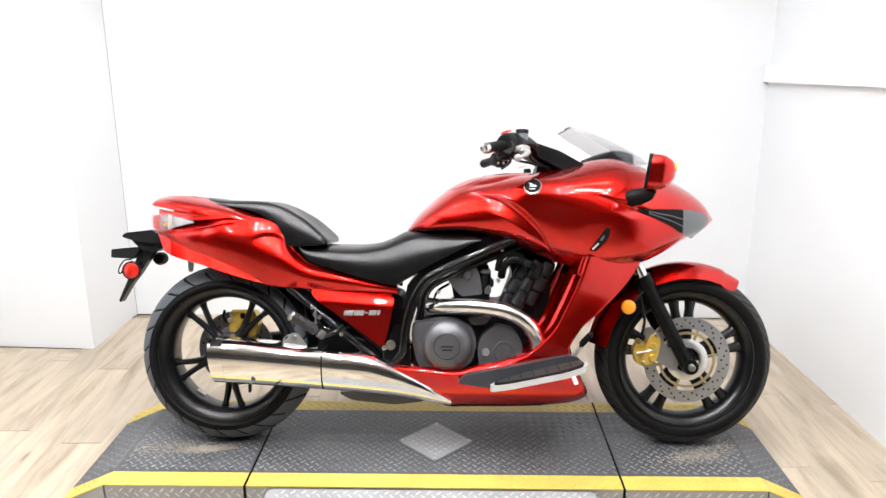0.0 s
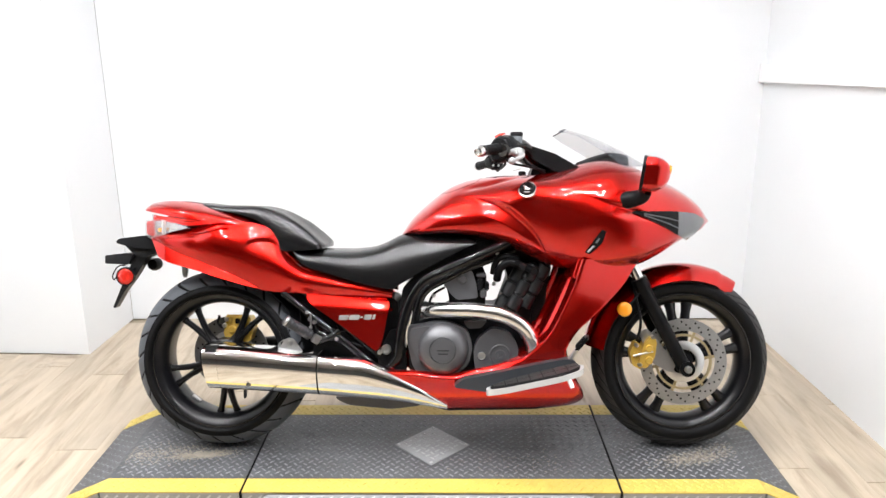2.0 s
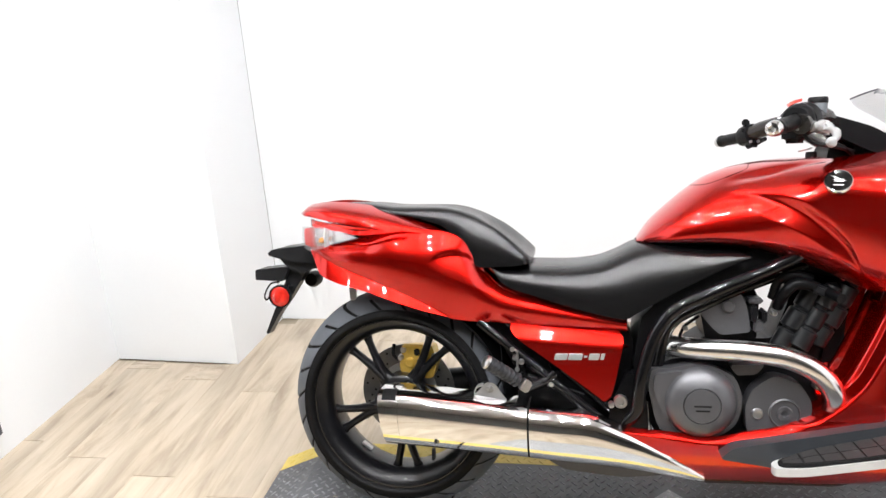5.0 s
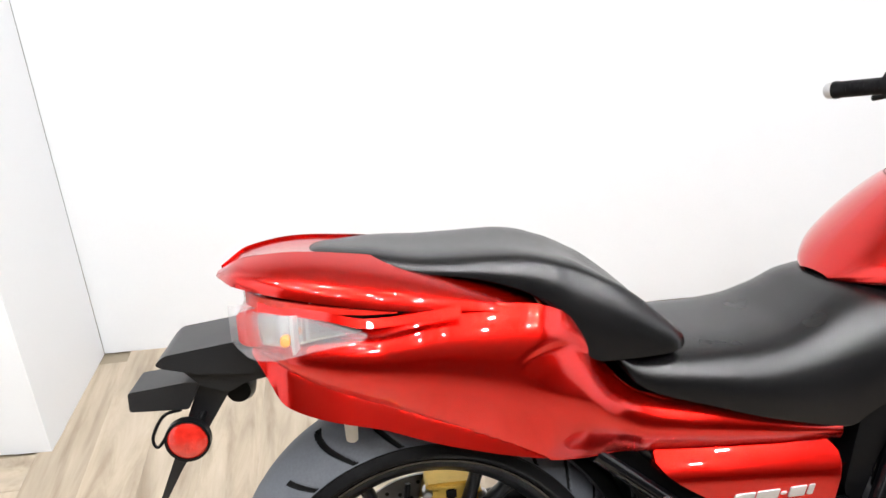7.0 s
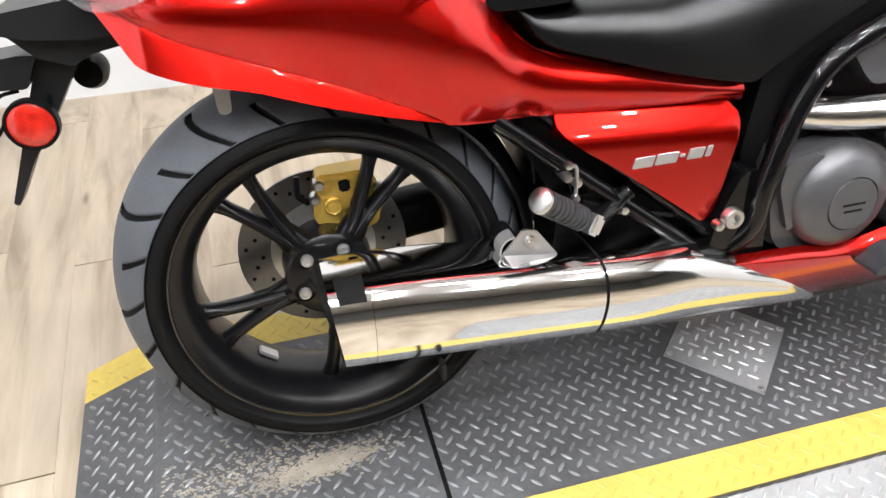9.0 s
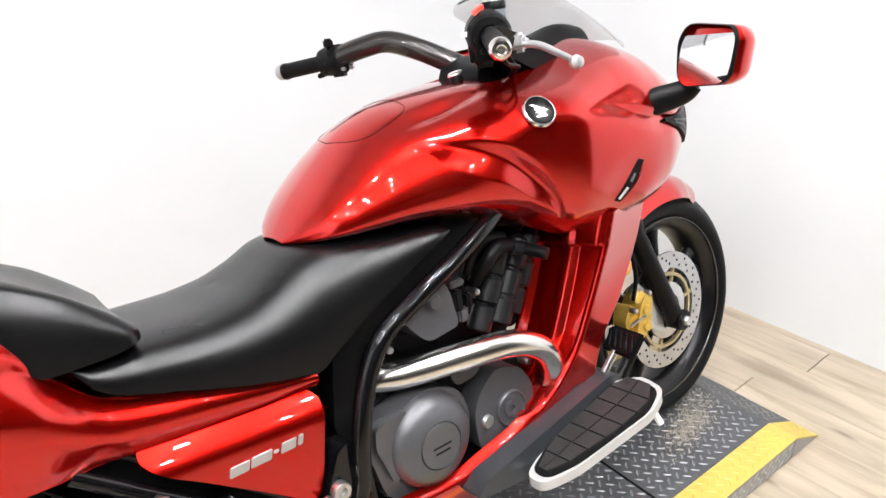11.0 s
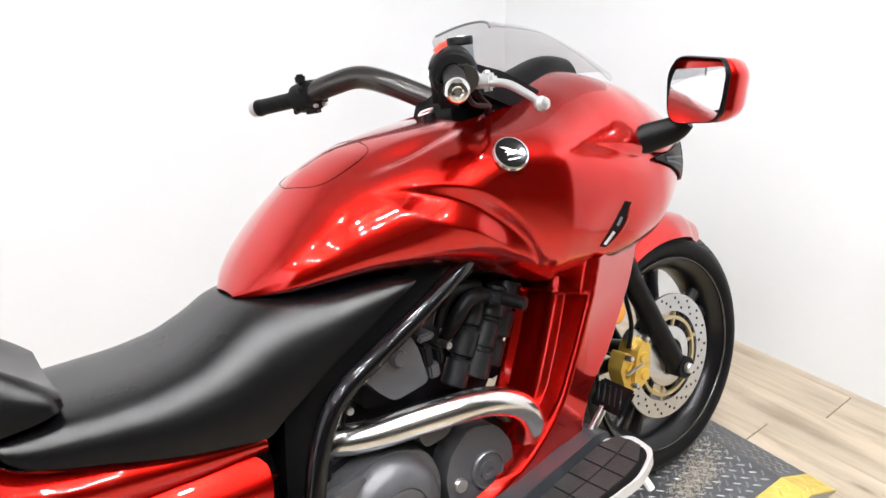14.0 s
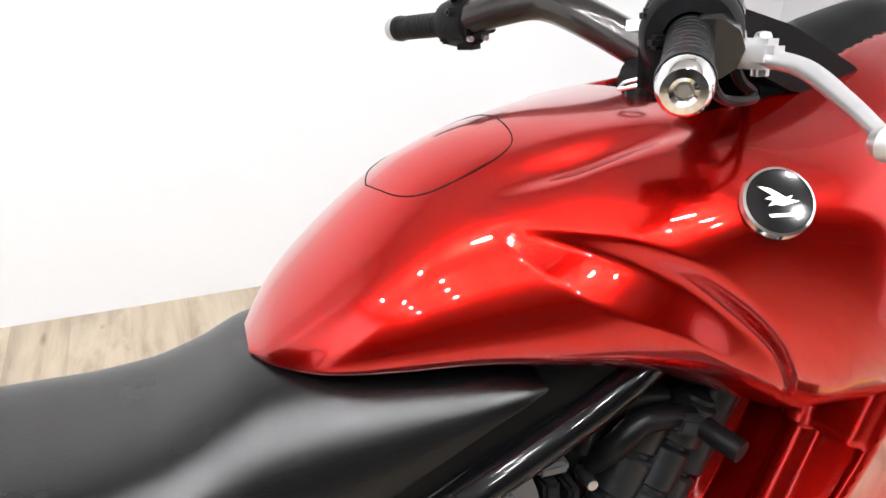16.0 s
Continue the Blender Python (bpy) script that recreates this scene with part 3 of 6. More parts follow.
def wheel(name, axle, R, width, bead, rim_half, pairs, phase, grooves, spread, y_face, forked=False, tread=None):
    w = new(name)
    w.parent = bike
    w.matrix_basis = pose(axle[0], 0.0, axle[1], 0, 0, 0)
    g, cut = tyre_grid(R, width, bead, grooves)
    n, k, _ = g.shape
    a, b = np.meshgrid(np.arange(n), np.arange(k - 1), indexing="ij")
    quads = np.stack([a * k + b, (a + 1) % n * k + b, (a + 1) % n * k + b + 1, a * k + b + 1], -1).reshape(-1, 4)
    me = bpy.data.meshes.new("tyre")
    me.from_pydata(g.reshape(-1, 3).tolist(), [], quads.tolist())
    tyre = part("tyre", me, RUBBER, w, "black rubber tyre with cut grooves", smooth=50)
    me.materials.append(tread or TREAD)
    me.materials.append(SEAM)
    across = np.abs(ACROSS)[b.reshape(-1)]
    deep = cut[a.reshape(-1), b.reshape(-1)] > 0.0018
    me.polygons.foreach_set("material_index", np.where(deep, 2, np.where(across < 0.63, 1, 0)).astype(np.int32))
    part("rim", turned(rim_profile(bead, rim_half), n=96, wrap=True), SATIN, w, "black painted alloy rim")
    for r, y, fat, mat in ((bead + 0.001, -rim_half - 0.002, 0.0028, BAR), (bead + 0.03, -width * 0.47, 0.0012, RUBBER)):
        ring = [(r * math.cos(q), y, r * math.sin(q)) for q in np.linspace(0, 2 * math.pi, 80)]
        part("rim_lip" if mat is BAR else "sidewall_line", tube(ring, fat, n=140, sides=6), mat, w)
    for k in range(pairs):
        a = phase + 360 / pairs * k
        if forked:
            part("spoke_root", spoke(0.03, 0.118, y_face - 0.004, y_face * 0.9, a, a, 0.03, 0.0155, 0.02), SATIN, w)
        for side in (-1, 1):
            if forked:
                part("spoke", spoke(0.075, bead - 0.022, y_face - 0.002, y_face * 0.6, a + side * spread[0], a + side * spread[1], 0.012, 0.0098, 0.019), SATIN, w)
                continue
            part("spoke", spoke(0.035, bead - 0.024, y_face, y_face * 0.6, a + side * spread[0], a + side * spread[1], 0.0205, 0.0145, 0.021), SATIN, w)
    return w


rear = wheel("rear_wheel", R_AXLE, 0.311, 0.19, 0.232, 0.08, 5, 56.5, (24, 0.26, 0.0044), (3.2, 9.6), -0.022, True)
part("hub", turned([(0.0, -0.03), (0.018, -0.03), (0.021, -0.042), (0.062, -0.042), (0.068, -0.037), (0.07, 0.02), (0.05, 0.06), (0, 0.06)], n=40), SATIN, rear, "black wheel hub")
for k in range(5):
    a = radians(62 + 72 * k)
    at = (0.0475 * math.cos(a), 0, 0.0475 * math.sin(a))
    seat_ring = part("bolt_recess", turned([(0.0, -0.0424), (0.0145, -0.0424), (0.0155, -0.0432), (0.0165, -0.041), (0, -0.041)], at, n=24), SEAM, rear, "dark bolt recess")
    part("hub_bolt", turned([(0, -0.048), (0.004, -0.048), (0.0052, -0.050), (0.0085, -0.0495), (0.0098, -0.047), (0.0098, -0.041)], at, n=12), LEVER, seat_ring, "bright hub bolt")


def wheel_weight(a, r=0.194, y=0.012):
    turn = Euler((0, radians(90 - a), 0)).to_matrix()
    part("wheel_weight", box((0.034, 0.022, 0.007), (r * math.cos(radians(a)), y, r * math.sin(radians(a))), 0.002, turn), LEVER, rear, "stuck-on silver balance weight")


wheel_weight(-127)


def disc_ring(r0, r1, y, thick, mat, parent, holes, label):
    """A brake disc, uncut; dark spots on its face give the shade of the bores."""
    n = holes
    rings = [r0 + 0.004, (r0 + r1) / 2, r1 - 0.004]
    bm = bmesh.new()
    outer = turned([(r0, y - thick / 2), (r1, y - thick / 2), (r1, y + thick / 2), (r0, y + thick / 2)], n=120, wrap=True)
    disc = part("brake_disc", outer, mat, parent, label, smooth=30)
    bm.free()
    for k in range(n):
        r = r0 + (r1 - r0) * (0.25 + 0.25 * (k % 3))
        a = 2 * math.pi * k / n
        part("bore_shade", turned([(0, y - thick / 2 - 0.0006), (0.0034, y - thick / 2 - 0.0006), (0.0036, y - thick / 2 + 0.001)], (r * math.cos(a), 0, r * math.sin(a)), n=8), SEAM, disc)
    return disc


disc_ring(0.085, 0.136, 0.055, 0.005, DISC_DARK, rear, 42, "drilled steel rear brake disc")
part("disc_carrier", turned([(0.05, 0.05), (0.088, 0.053), (0.088, 0.058), (0.05, 0.058)], n=40, wrap=True), LEVER, rear, "bare alloy disc carrier")

front = wheel("front_wheel", F_AXLE, 0.307, 0.13, 0.232, 0.056, 5, 20.0, (38, -0.45, 0.002), (9, 8.5), -0.02, tread=TREAD_PAD)
part("hub", turned([(0, -0.055), (0.03, -0.055), (0.04, -0.045), (0.045, 0.045), (0.03, 0.055), (0, 0.055)], n=40), SATIN, front)
disc_ring(0.108, 0.149, -0.062, 0.005, DISC, front, 54, "drilled steel front brake disc")
part("disc_carrier", turned([(0.089, -0.066), (0.097, -0.066), (0.097, -0.058), (0.089, -0.058)], n=60, wrap=True), PALE_GOLD, front, "pale gold disc carrier")
part("sensor_ring", turned([(0.044, -0.07), (0.06, -0.07), (0.072, -0.066), (0.072, -0.058), (0.044, -0.058)], n=60, wrap=True), STEEL, front, "toothed sensor ring")
for k in range(6):
    a = radians(60 * k + 10)
    part("disc_arm", box((0.044, 0.007, 0.009), (0.088 * math.cos(a), -0.062, 0.088 * math.sin(a)), 0.002, Euler((0, -a, 0)).to_matrix()), PALE_GOLD, front)


# tank and fairing: top, bottom, half width and height of the widest line, along x
F_TOP = curve((0.635, 0.757), (0.665, 0.80), (0.70, 0.835), (0.76, 0.885), (0.81, 0.917), (0.88, 0.94), (0.98, 0.953), (1.06, 0.957), (1.15, 0.968), (1.26, 0.999), (1.33, 1.007), (1.40, 0.992), (1.52, 0.938), (1.6, 0.896), (1.656, 0.853), (1.70, 0.798))
F_BOT = curve((0.635, 0.75), (0.79, 0.75), (0.90, 0.738), (0.972, 0.72), (1.043, 0.694), (1.097, 0.668), (1.16, 0.645), (1.32, 0.638), (1.408, 0.649), (1.492, 0.682), (1.577, 0.728), (1.66, 0.762), (1.70, 0.79))
F_HALF = curve((0.635, 0.035), (0.655, 0.078), (0.70, 0.128), (0.76, 0.158), (0.84, 0.182), (0.92, 0.208), (1.0, 0.232), (1.08, 0.2515), (1.16, 0.263), (1.28, 0.262), (1.40, 0.247), (1.5, 0.204), (1.6, 0.132), (1.66, 0.07), (1.70, 0.008))
F_WIDE = curve((0.635, 0.752), (0.76, 0.78), (0.9, 0.80), (0.97, 0.83), (1.05, 0.868), (1.15, 0.85), (1.28, 0.80), (1.45, 0.79), (1.60, 0.79), (1.70, 0.794))


def bump_at(x, z, cx, cz, rx, rz, tilt=0.0):
    c, s = math.cos(radians(tilt)), math.sin(radians(tilt))
    u, v = ((x - cx) * c + (z - cz) * s) / rx, (-(x - cx) * s + (z - cz) * c) / rz
    return np.exp(-((u * u + v * v) ** 1.35))


# the knee leaf behind the badge and the fold behind the mirror: upper ridge, lower crease and depth along x
LEAF = (curve((0.845, 0.878), (0.88, 0.882), (0.935, 0.877), (0.975, 0.862), (1.028, 0.822), (1.073, 0.772), (1.104, 0.712), (1.118, 0.676)),
        curve((0.845, 0.872), (0.879, 0.842), (0.925, 0.813), (0.983, 0.784), (1.048, 0.738), (1.10, 0.703), (1.118, 0.672)),
        curve((0.845, 0.0), (0.88, 0.007), (0.95, 0.015), (1.03, 0.017), (1.08, 0.012), (1.118, 0.0)))
FOLD = (curve((1.19, 0.893), (1.25, 0.882), (1.31, 0.866), (1.38, 0.846), (1.46, 0.82)),
        curve((1.19, 0.889), (1.25, 0.845), (1.31, 0.815), (1.38, 0.80), (1.46, 0.80)),
        curve((1.19, 0.0), (1.25, 0.003), (1.31, 0.006), (1.38, 0.009), (1.46, 0.0)))


def scoop(x, z, form, steep):
    """How far a hollow goes in: sharply under its upper ridge, then slowly out to its lower crease."""
    hi, lo, depth = form[0](x), form[1](x), form[2](x)
    q = np.clip((hi - z) / np.maximum(hi - lo, 1e-3), 0, 1)
    rise = np.clip(q / steep, 0, 1)
    return depth * np.where(q < steep, rise * rise * (3 - 2 * rise), 1 - (np.maximum(q - steep, 0) / (1 - steep)) ** 1.25)


def fairing_y(x, z):
    """Half width of the fairing at a place along it and a height."""
    x, z = np.asarray(x, float), np.asarray(z, float)
    top, bot, w, zm = F_TOP(x), F_BOT(x), F_HALF(x), F_WIDE(x)
    s = np.where(z >= zm, (z - zm) / np.maximum(top - zm, 1e-4), (z - zm) / np.maximum(zm - bot, 1e-4)).clip(-1, 1)
    box_like = np.clip((x - 0.80) / 0.28, 0, 1)
    box_like = box_like * box_like * (3 - 2 * box_like)
    up = np.maximum(1 - np.abs(s) ** (2.1 + 0.4 * box_like), 0) ** (0.62 - 0.14 * box_like)
    down = 1 - 0.16 * s * s - 0.2 * np.abs(s) ** 6
    y = w * np.where(s >= 0, up, down)
    # knee leaf, fold behind the mirror, side panel hollow
    y = y - scoop(x, z, LEAF, 0.38) - scoop(x, z, FOLD, 0.28)
    y = y - 0.007 * bump_at(x, z, 1.26, 0.725, 0.07, 0.05, 25)
    return np.maximum(y, 0)


def fairing_grid(n=380, m=150):
    out = []
    for x in np.linspace(0.635, 1.70, n):
        top, bot, zm = float(F_TOP(x)), float(F_BOT(x)), float(F_WIDE(x))
        a = np.linspace(0, 1, m)
        z = np.where(a < 0.6, zm + (top - zm) * np.abs(np.cos(np.minimum(a / 0.6, 1) * np.pi / 2)) ** 0.85, zm - (zm - bot) * (a - 0.6) / 0.4)
        y = fairing_y(x, z)
        valley = 0.012 * float(np.clip((x - 0.83) / 0.1, 0, 1) * np.clip((1.07 - x) / 0.12, 0, 1))
        z = z - valley * np.exp(-((y - 0.104 - 0.14 * (x - 0.837)) / 0.017) ** 2) * (z > zm)
        cock = float(np.clip((x - 1.06) / 0.06, 0, 1) * np.clip((1.40 - x) / 0.05, 0, 1))
        dip = np.clip((0.112 - 0.3 * max(0, x - 1.16) - y) / 0.02, 0, 1)
        z = z - cock * dip * dip * (3 - 2 * dip) * (0.09 + 0.16 * max(0, x - 1.1))
        out.append(np.stack([np.full(m, x), -y, z], -1))
    return np.array(out)


half = fairing_grid()
whole = np.concatenate([half[:, ::-1], mirrored(half)[:, 1:]], axis=1)
fairing = part("fairing", grid(whole), RED, bike, "glossy candy red tank and front fairing", smooth=60)
part("fairing_lining", grid(whole * np.array([0.985, 0.96, 0.985]) + np.array([0.018, 0, 0.009])), BLACK, bike, smooth=60)


def on_side(outline_fn, x0, x1, lift_by, thick, n=30, m=12, skin=fairing_y):
    """A patch lying on a side skin: outline_fn(x) gives its lower and upper edge."""
    g = []
    for x in np.linspace(x0, x1, n):
        lo, hi = outline_fn(x)
        z = np.linspace(lo, hi, m)
        g.append(np.stack([np.full(m, x), -(skin(x, z) + lift_by), z], -1))
    return np.array(g)


def both_sides(name, g, thick, mat, parent, label=""):
    for side in (1, -1):
        h = g if side == 1 else mirrored(g)[:, ::-1]
        part(name, solid(h[:, ::-1], thick), mat, parent, label)


# headlights with their black surrounds
lamp_lo = curve((1.39, 0.822), (1.50, 0.775), (1.56, 0.745), (1.60, 0.735), (1.635, 0.765), (1.66, 0.79))
lamp_hi = curve((1.39, 0.828), (1.50, 0.828), (1.60, 0.822), (1.635, 0.812), (1.66, 0.80))
both_sides("headlight_surround", on_side(lambda x: (float(lamp_lo(x)), float(lamp_hi(x))), 1.385, 1.56, 0.0025, 0.004), 0.004, BLACK, fairing, "black louvred headlight surround")
both_sides("headlight", on_side(lambda x: (float(lamp_lo(x)), float(lamp_hi(x))), 1.545, 1.66, 0.004, 0.006), 0.005, HEADLAMP, fairing, "clear headlight lens")
for f in (0.3, 0.6):
    g = on_side(lambda x: ((1 - f) * float(lamp_lo(x)) + f * float(lamp_hi(x)) - 0.002, (1 - f) * float(lamp_lo(x)) + f * float(lamp_hi(x)) + 0.002), 1.42, 1.555, 0.006, 0.003, 20, 3)
    both_sides("louvre", g, 0.003, GREY, fairing)
# side vent slot
vent, lip_line, cable_line = [], [], []
for along in np.linspace(0, 1, 16):
    wide = 0.028 * (0.55 + 0.45 * math.sin(3.14 * min(1, along * 1.1)))
    vx, vz = 1.238 + 0.05 * along + np.linspace(0, 1, 5) * wide - 0.004, 0.697 + 0.073 * along - np.linspace(0, 0.006, 5)
    vent.append(np.stack([vx, -(fairing_y(vx, vz) + 0.0012), vz], -1))
    lip_line.append((vx[-1] + 0.0015, -(float(fairing_y(vx[-1], vz[-1])) + 0.0005), vz[-1]))
    cable_line.append((vx[2] - 0.003, -(float(fairing_y(vx[2], vz[2])) + 0.0018), vz[2]))
vent = np.array(vent)
both_sides("vent", vent, 0.002, SEAM, fairing, "dark air vent slot")
for side in (1, -1):
    part("vent_lip", tube([(x, side * y, z) for x, y, z in lip_line], lambda q: 0.0012 + 0.0022 * math.sin(3.14 * q), 24, 8), RED, fairing, "red lip of the air vent")
    part("vent_fitting", tube([(x, side * y, z) for x, y, z in cable_line[1:6]], 0.0032, 12, 8), LEVER, fairing, "pale fitting inside the vent")
    part("vent_fitting", tube([(x, side * y, z) for x, y, z in cable_line[7:11]], 0.003, 12, 8), GREY, fairing, "grey fitting inside the vent")
# fuel lid seam and pocket seam on top of the tank
def on_top(x, y):
    """Height of the tank's skin above a place."""
    zs = np.linspace(float(F_WIDE(x)), float(F_TOP(x)), 200)
    ys = fairing_y(x, zs)
    return float(zs[np.argmin(np.abs(ys - abs(y)))])


lid = [(0.768, 0.0), (0.774, -0.026), (0.786, -0.058), (0.808, -0.078), (0.85, -0.083), (0.884, -0.077), (0.90, -0.055), (0.905, 0.0)]
lid_line = [(x, y, on_top(x, y) + 0.0002) for x, y in spline([(a, b, 0) for a, b in lid], 60)[:, :2]]
for side in (1, -1):
    part("lid_seam", tube([(x, side * y, z) for x, y, z in lid_line], 0.0006, sides=6), SEAM, fairing)
# round badge
def flat_shape(outline, z0, z1):
    bm = bmesh.new()
    lo, hi = [bm.verts.new((x, y, z0)) for x, y in outline], [bm.verts.new((x, y, z1)) for x, y in outline]
    bm.faces.new(lo)
    bm.faces.new(hi)
    for a in range(len(lo)):
        bm.faces.new((lo[a - 1], lo[a], hi[a], hi[a - 1]))
    return bm


for side in (1, -1):
    by = float(fairing_y(1.05, 0.898))
    dz, dx = (fairing_y(1.05, 0.908) - fairing_y(1.05, 0.888)) / 0.02, (fairing_y(1.06, 0.898) - fairing_y(1.04, 0.898)) / 0.02
    nrm = Vector((-dx, -1.0, -dz)).normalized()
    m = Matrix.Translation((1.05, -side * (by + 0.001), 0.898)) @ Vector((nrm.x, side * nrm.y, nrm.z)).to_track_quat("Z", "Y").to_matrix().to_4x4()
    badge = part("badge", turned([(0.0, 0.004), (0.0262, 0.004), (0.0266, 0.0058), (0.0288, 0.005), (0.03, 0.0), (0, 0)], axis="z", n=40), CHROME, fairing, "round chrome-rimmed badge")
    badge.matrix_basis = m
    part("badge_face", turned([(0.0, 0.0056), (0.018, 0.0055), (0.0264, 0.005), (0.0264, 0.003), (0, 0.003)], axis="z", n=40), GLOSS, badge, "black badge field")
    part("badge_mark", flat_shape([(-0.0161, 0.013), (-0.0068, 0.0108), (0.0008, 0.0057), (0.0051, 0.0024), (0.011, 0.004), (0.0076, 0.0007), (0.0153, -0.0011), (0.0076, -0.0028), (0.0026, -0.004), (-0.0034, -0.0028), (-0.0102, -0.004), (-0.0051, 0.0007), (-0.0119, 0.0024), (-0.0051, 0.0049)], 0.0055, 0.0066), STEEL, badge, "plain silver wing shape")
    part("badge_bar", flat_shape([(-0.009, -0.0130), (0.009, -0.0130), (0.0105, -0.0105), (-0.0105, -0.0105)], 0.0052, 0.0062), STEEL, badge)

# dash, windscreen
part("dash", prism(rounded([(1.10, 0.86), (1.10, 0.895), (1.22, 0.905), (1.34, 0.955), (1.40, 0.955), (1.40, 0.86)], 0.02), -0.125, 0.125, 0.008), BLACK, bike, "matte black dash cover")
hood = []
hood_top = curve((1.245, 1.0), (1.30, 1.02), (1.36, 1.033), (1.42, 1.021), (1.455, 0.995))
for x in np.linspace(1.245, 1.415, 18):
    f = (x - 1.245) / 0.17
    w = 0.092 - 0.045 * f
    a = np.linspace(0, np.pi, 20)
    hood.append(np.stack([np.full(20, x), -w * np.cos(a), 0.94 + (float(hood_top(x)) - 0.94) * np.sin(a) ** 0.6], -1))
part("dash_hood", solid(np.array(hood), 0.005), BLACK, bike, "black instrument hood")
glass = []
sc_z = curve((0, 0.985), (0.3, 1.034), (0.65, 1.078), (1, 1.112))
for f in np.linspace(0, 1, 26):
    xc = 1.475 - 0.275 * f
    w = 0.168 - 0.016 * f - 0.07 * max(0, f - 0.7) ** 2 / 0.09
    a = np.linspace(-1, 1, 31)
    glass.append(np.stack([xc - (0.03 + 0.075 * (1 - f)) * np.abs(a) ** 2.2, w * a, float(sc_z(f)) - 0.014 * np.abs(a) ** 2.4], -1))
screen = part("windscreen", solid(np.array(glass), 0.003), SCREEN, bike, "clear tinted windscreen")
screen.visible_shadow = False
edge = np.array(glass)
part("windscreen_edge", tube([tuple(q) for q in edge[-1]], 0.0022, n=40, sides=6), GREY, bike)


# seats
def pad(xs, top, low, half, crown, n=60, m=34, square=2.6, dish=None):
    """A cushion: top and lower edge heights and half width along x."""
    g = []
    for x in np.linspace(xs[0], xs[1], n):
        t, b, w = float(top(x)), float(low(x)), float(half(x))
        a = np.linspace(0, np.pi, m)
        c, s = np.cos(a), np.sin(a)
        q = float(square(x)) if callable(square) else square
        y = -w * np.sign(c) * np.abs(c) ** (2 / q)
        z = b + (t - b) * np.abs(s) ** (2 / q * crown)
        if dish:
            z = z - float(dish(x)) * np.clip(1 - (y / w) ** 2 * 1.5, 0, 1)
        g.append(np.stack([np.full(m, x), y, z], -1))
    g = np.array(g)
    return grid(np.concatenate([g, g[:, ::-1] * np.array([1, 0.9, 1]) * np.array([1, 1, 0]) + np.array([0, 0, 1.0]) * (g[:, :1, 2:3] - 0.004)], axis=1), wrap_v=True, cap_u=True)


seat_top = curve((0.235, 0.72), (0.306, 0.70), (0.455, 0.697), (0.53, 0.705), (0.58, 0.723), (0.638, 0.75), (0.70, 0.757), (0.80, 0.752), (0.86, 0.743), (0.89, 0.73))
seat_low = curve((0.235, 0.71), (0.272, 0.694), (0.287, 0.668), (0.31, 0.65), (0.355, 0.634), (0.388, 0.625), (0.463, 0.602), (0.56, 0.578), (0.601, 0.571), (0.63, 0.588), (0.676, 0.614), (0.724, 0.642), (0.784, 0.673), (0.848, 0.706), (0.88, 0.719), (0.89, 0.722))
seat_half = curve((0.235, 0.0897), (0.28, 0.136), (0.36, 0.152), (0.5, 0.163), (0.62, 0.162), (0.75, 0.162), (0.86, 0.166), (0.89, 0.16))
part("seat", pad((0.235, 0.888), seat_top, seat_low, seat_half, 1.2, square=curve((0.235, 3.6), (0.4, 4.0), (0.53, 3.9), (0.64, 3.4), (0.73, 3.3), (0.888, 3.6))), VINYL, bike, "black vinyl rider seat")
pil_top = curve((-0.145, 0.846), (-0.12, 0.857), (-0.06, 0.858), (0.035, 0.85), (0.142, 0.851), (0.22, 0.841), (0.285, 0.808), (0.335, 0.763), (0.376, 0.718))
pil_low = curve((-0.145, 0.838), (-0.06, 0.832), (0.06, 0.82), (0.141, 0.80), (0.195, 0.765), (0.222, 0.715), (0.252, 0.69), (0.332, 0.692), (0.376, 0.699))
pil_half = curve((-0.145, 0.02), (-0.12, 0.045), (-0.06, 0.075), (0.0, 0.1), (0.1, 0.115), (0.2, 0.131), (0.3, 0.142), (0.362, 0.142), (0.376, 0.128))
part("pillion_seat", pad((-0.145, 0.376), pil_top, pil_low, pil_half, 1.2, square=curve((-0.145, 2.7), (0.05, 2.8), (0.2, 3.6), (0.376, 4.2)), dish=curve((-0.145, 0), (-0.06, 0.004), (0.1, 0.008), (0.22, 0.022), (0.3, 0.032), (0.376, 0.012))), VINYL, bike, "black vinyl passenger seat pad")

# tail
wing_top = curve((-0.262, 0.832), (-0.224, 0.853), (-0.16, 0.86), (-0.076, 0.853), (0.008, 0.838), (0.07, 0.82), (0.132, 0.796), (0.175, 0.772))
wing_low = curve((-0.262, 0.828), (-0.22, 0.823), (-0.1, 0.803), (0.0, 0.79), (0.1, 0.78), (0.175, 0.767))
wing_half = curve((-0.262, 0.032), (-0.23, 0.087), (-0.15, 0.127), (0.0, 0.152), (0.1, 0.15), (0.175, 0.141))
wing = []
for x in np.linspace(-0.262, 0.175, 50):
    t, b, w = float(wing_top(x)), float(wing_low(x)), float(wing_half(x))
    a = np.linspace(0, 1, 15)
    y = -w * (1 - a ** 1.3 * 0.55)
    z = b + (t - b) * a ** 0.55
    sec = np.stack([np.full(15, x), y, z], -1)
    inner = np.stack([np.full(4, x), -w * np.array([0.45, 0.5, 0.7, 0.93]), np.array([t - 0.004, b, b - 0.001, b - 0.001])], -1)
    wing.append(np.concatenate([sec, inner]))
wing = np.array(wing)
for side in (1, -1):
    part("tail_wing", grid(wing if side == 1 else mirrored(wing), wrap_v=True, cap_u=True), RED, bike, "red grab-rail tail wing", smooth=50)
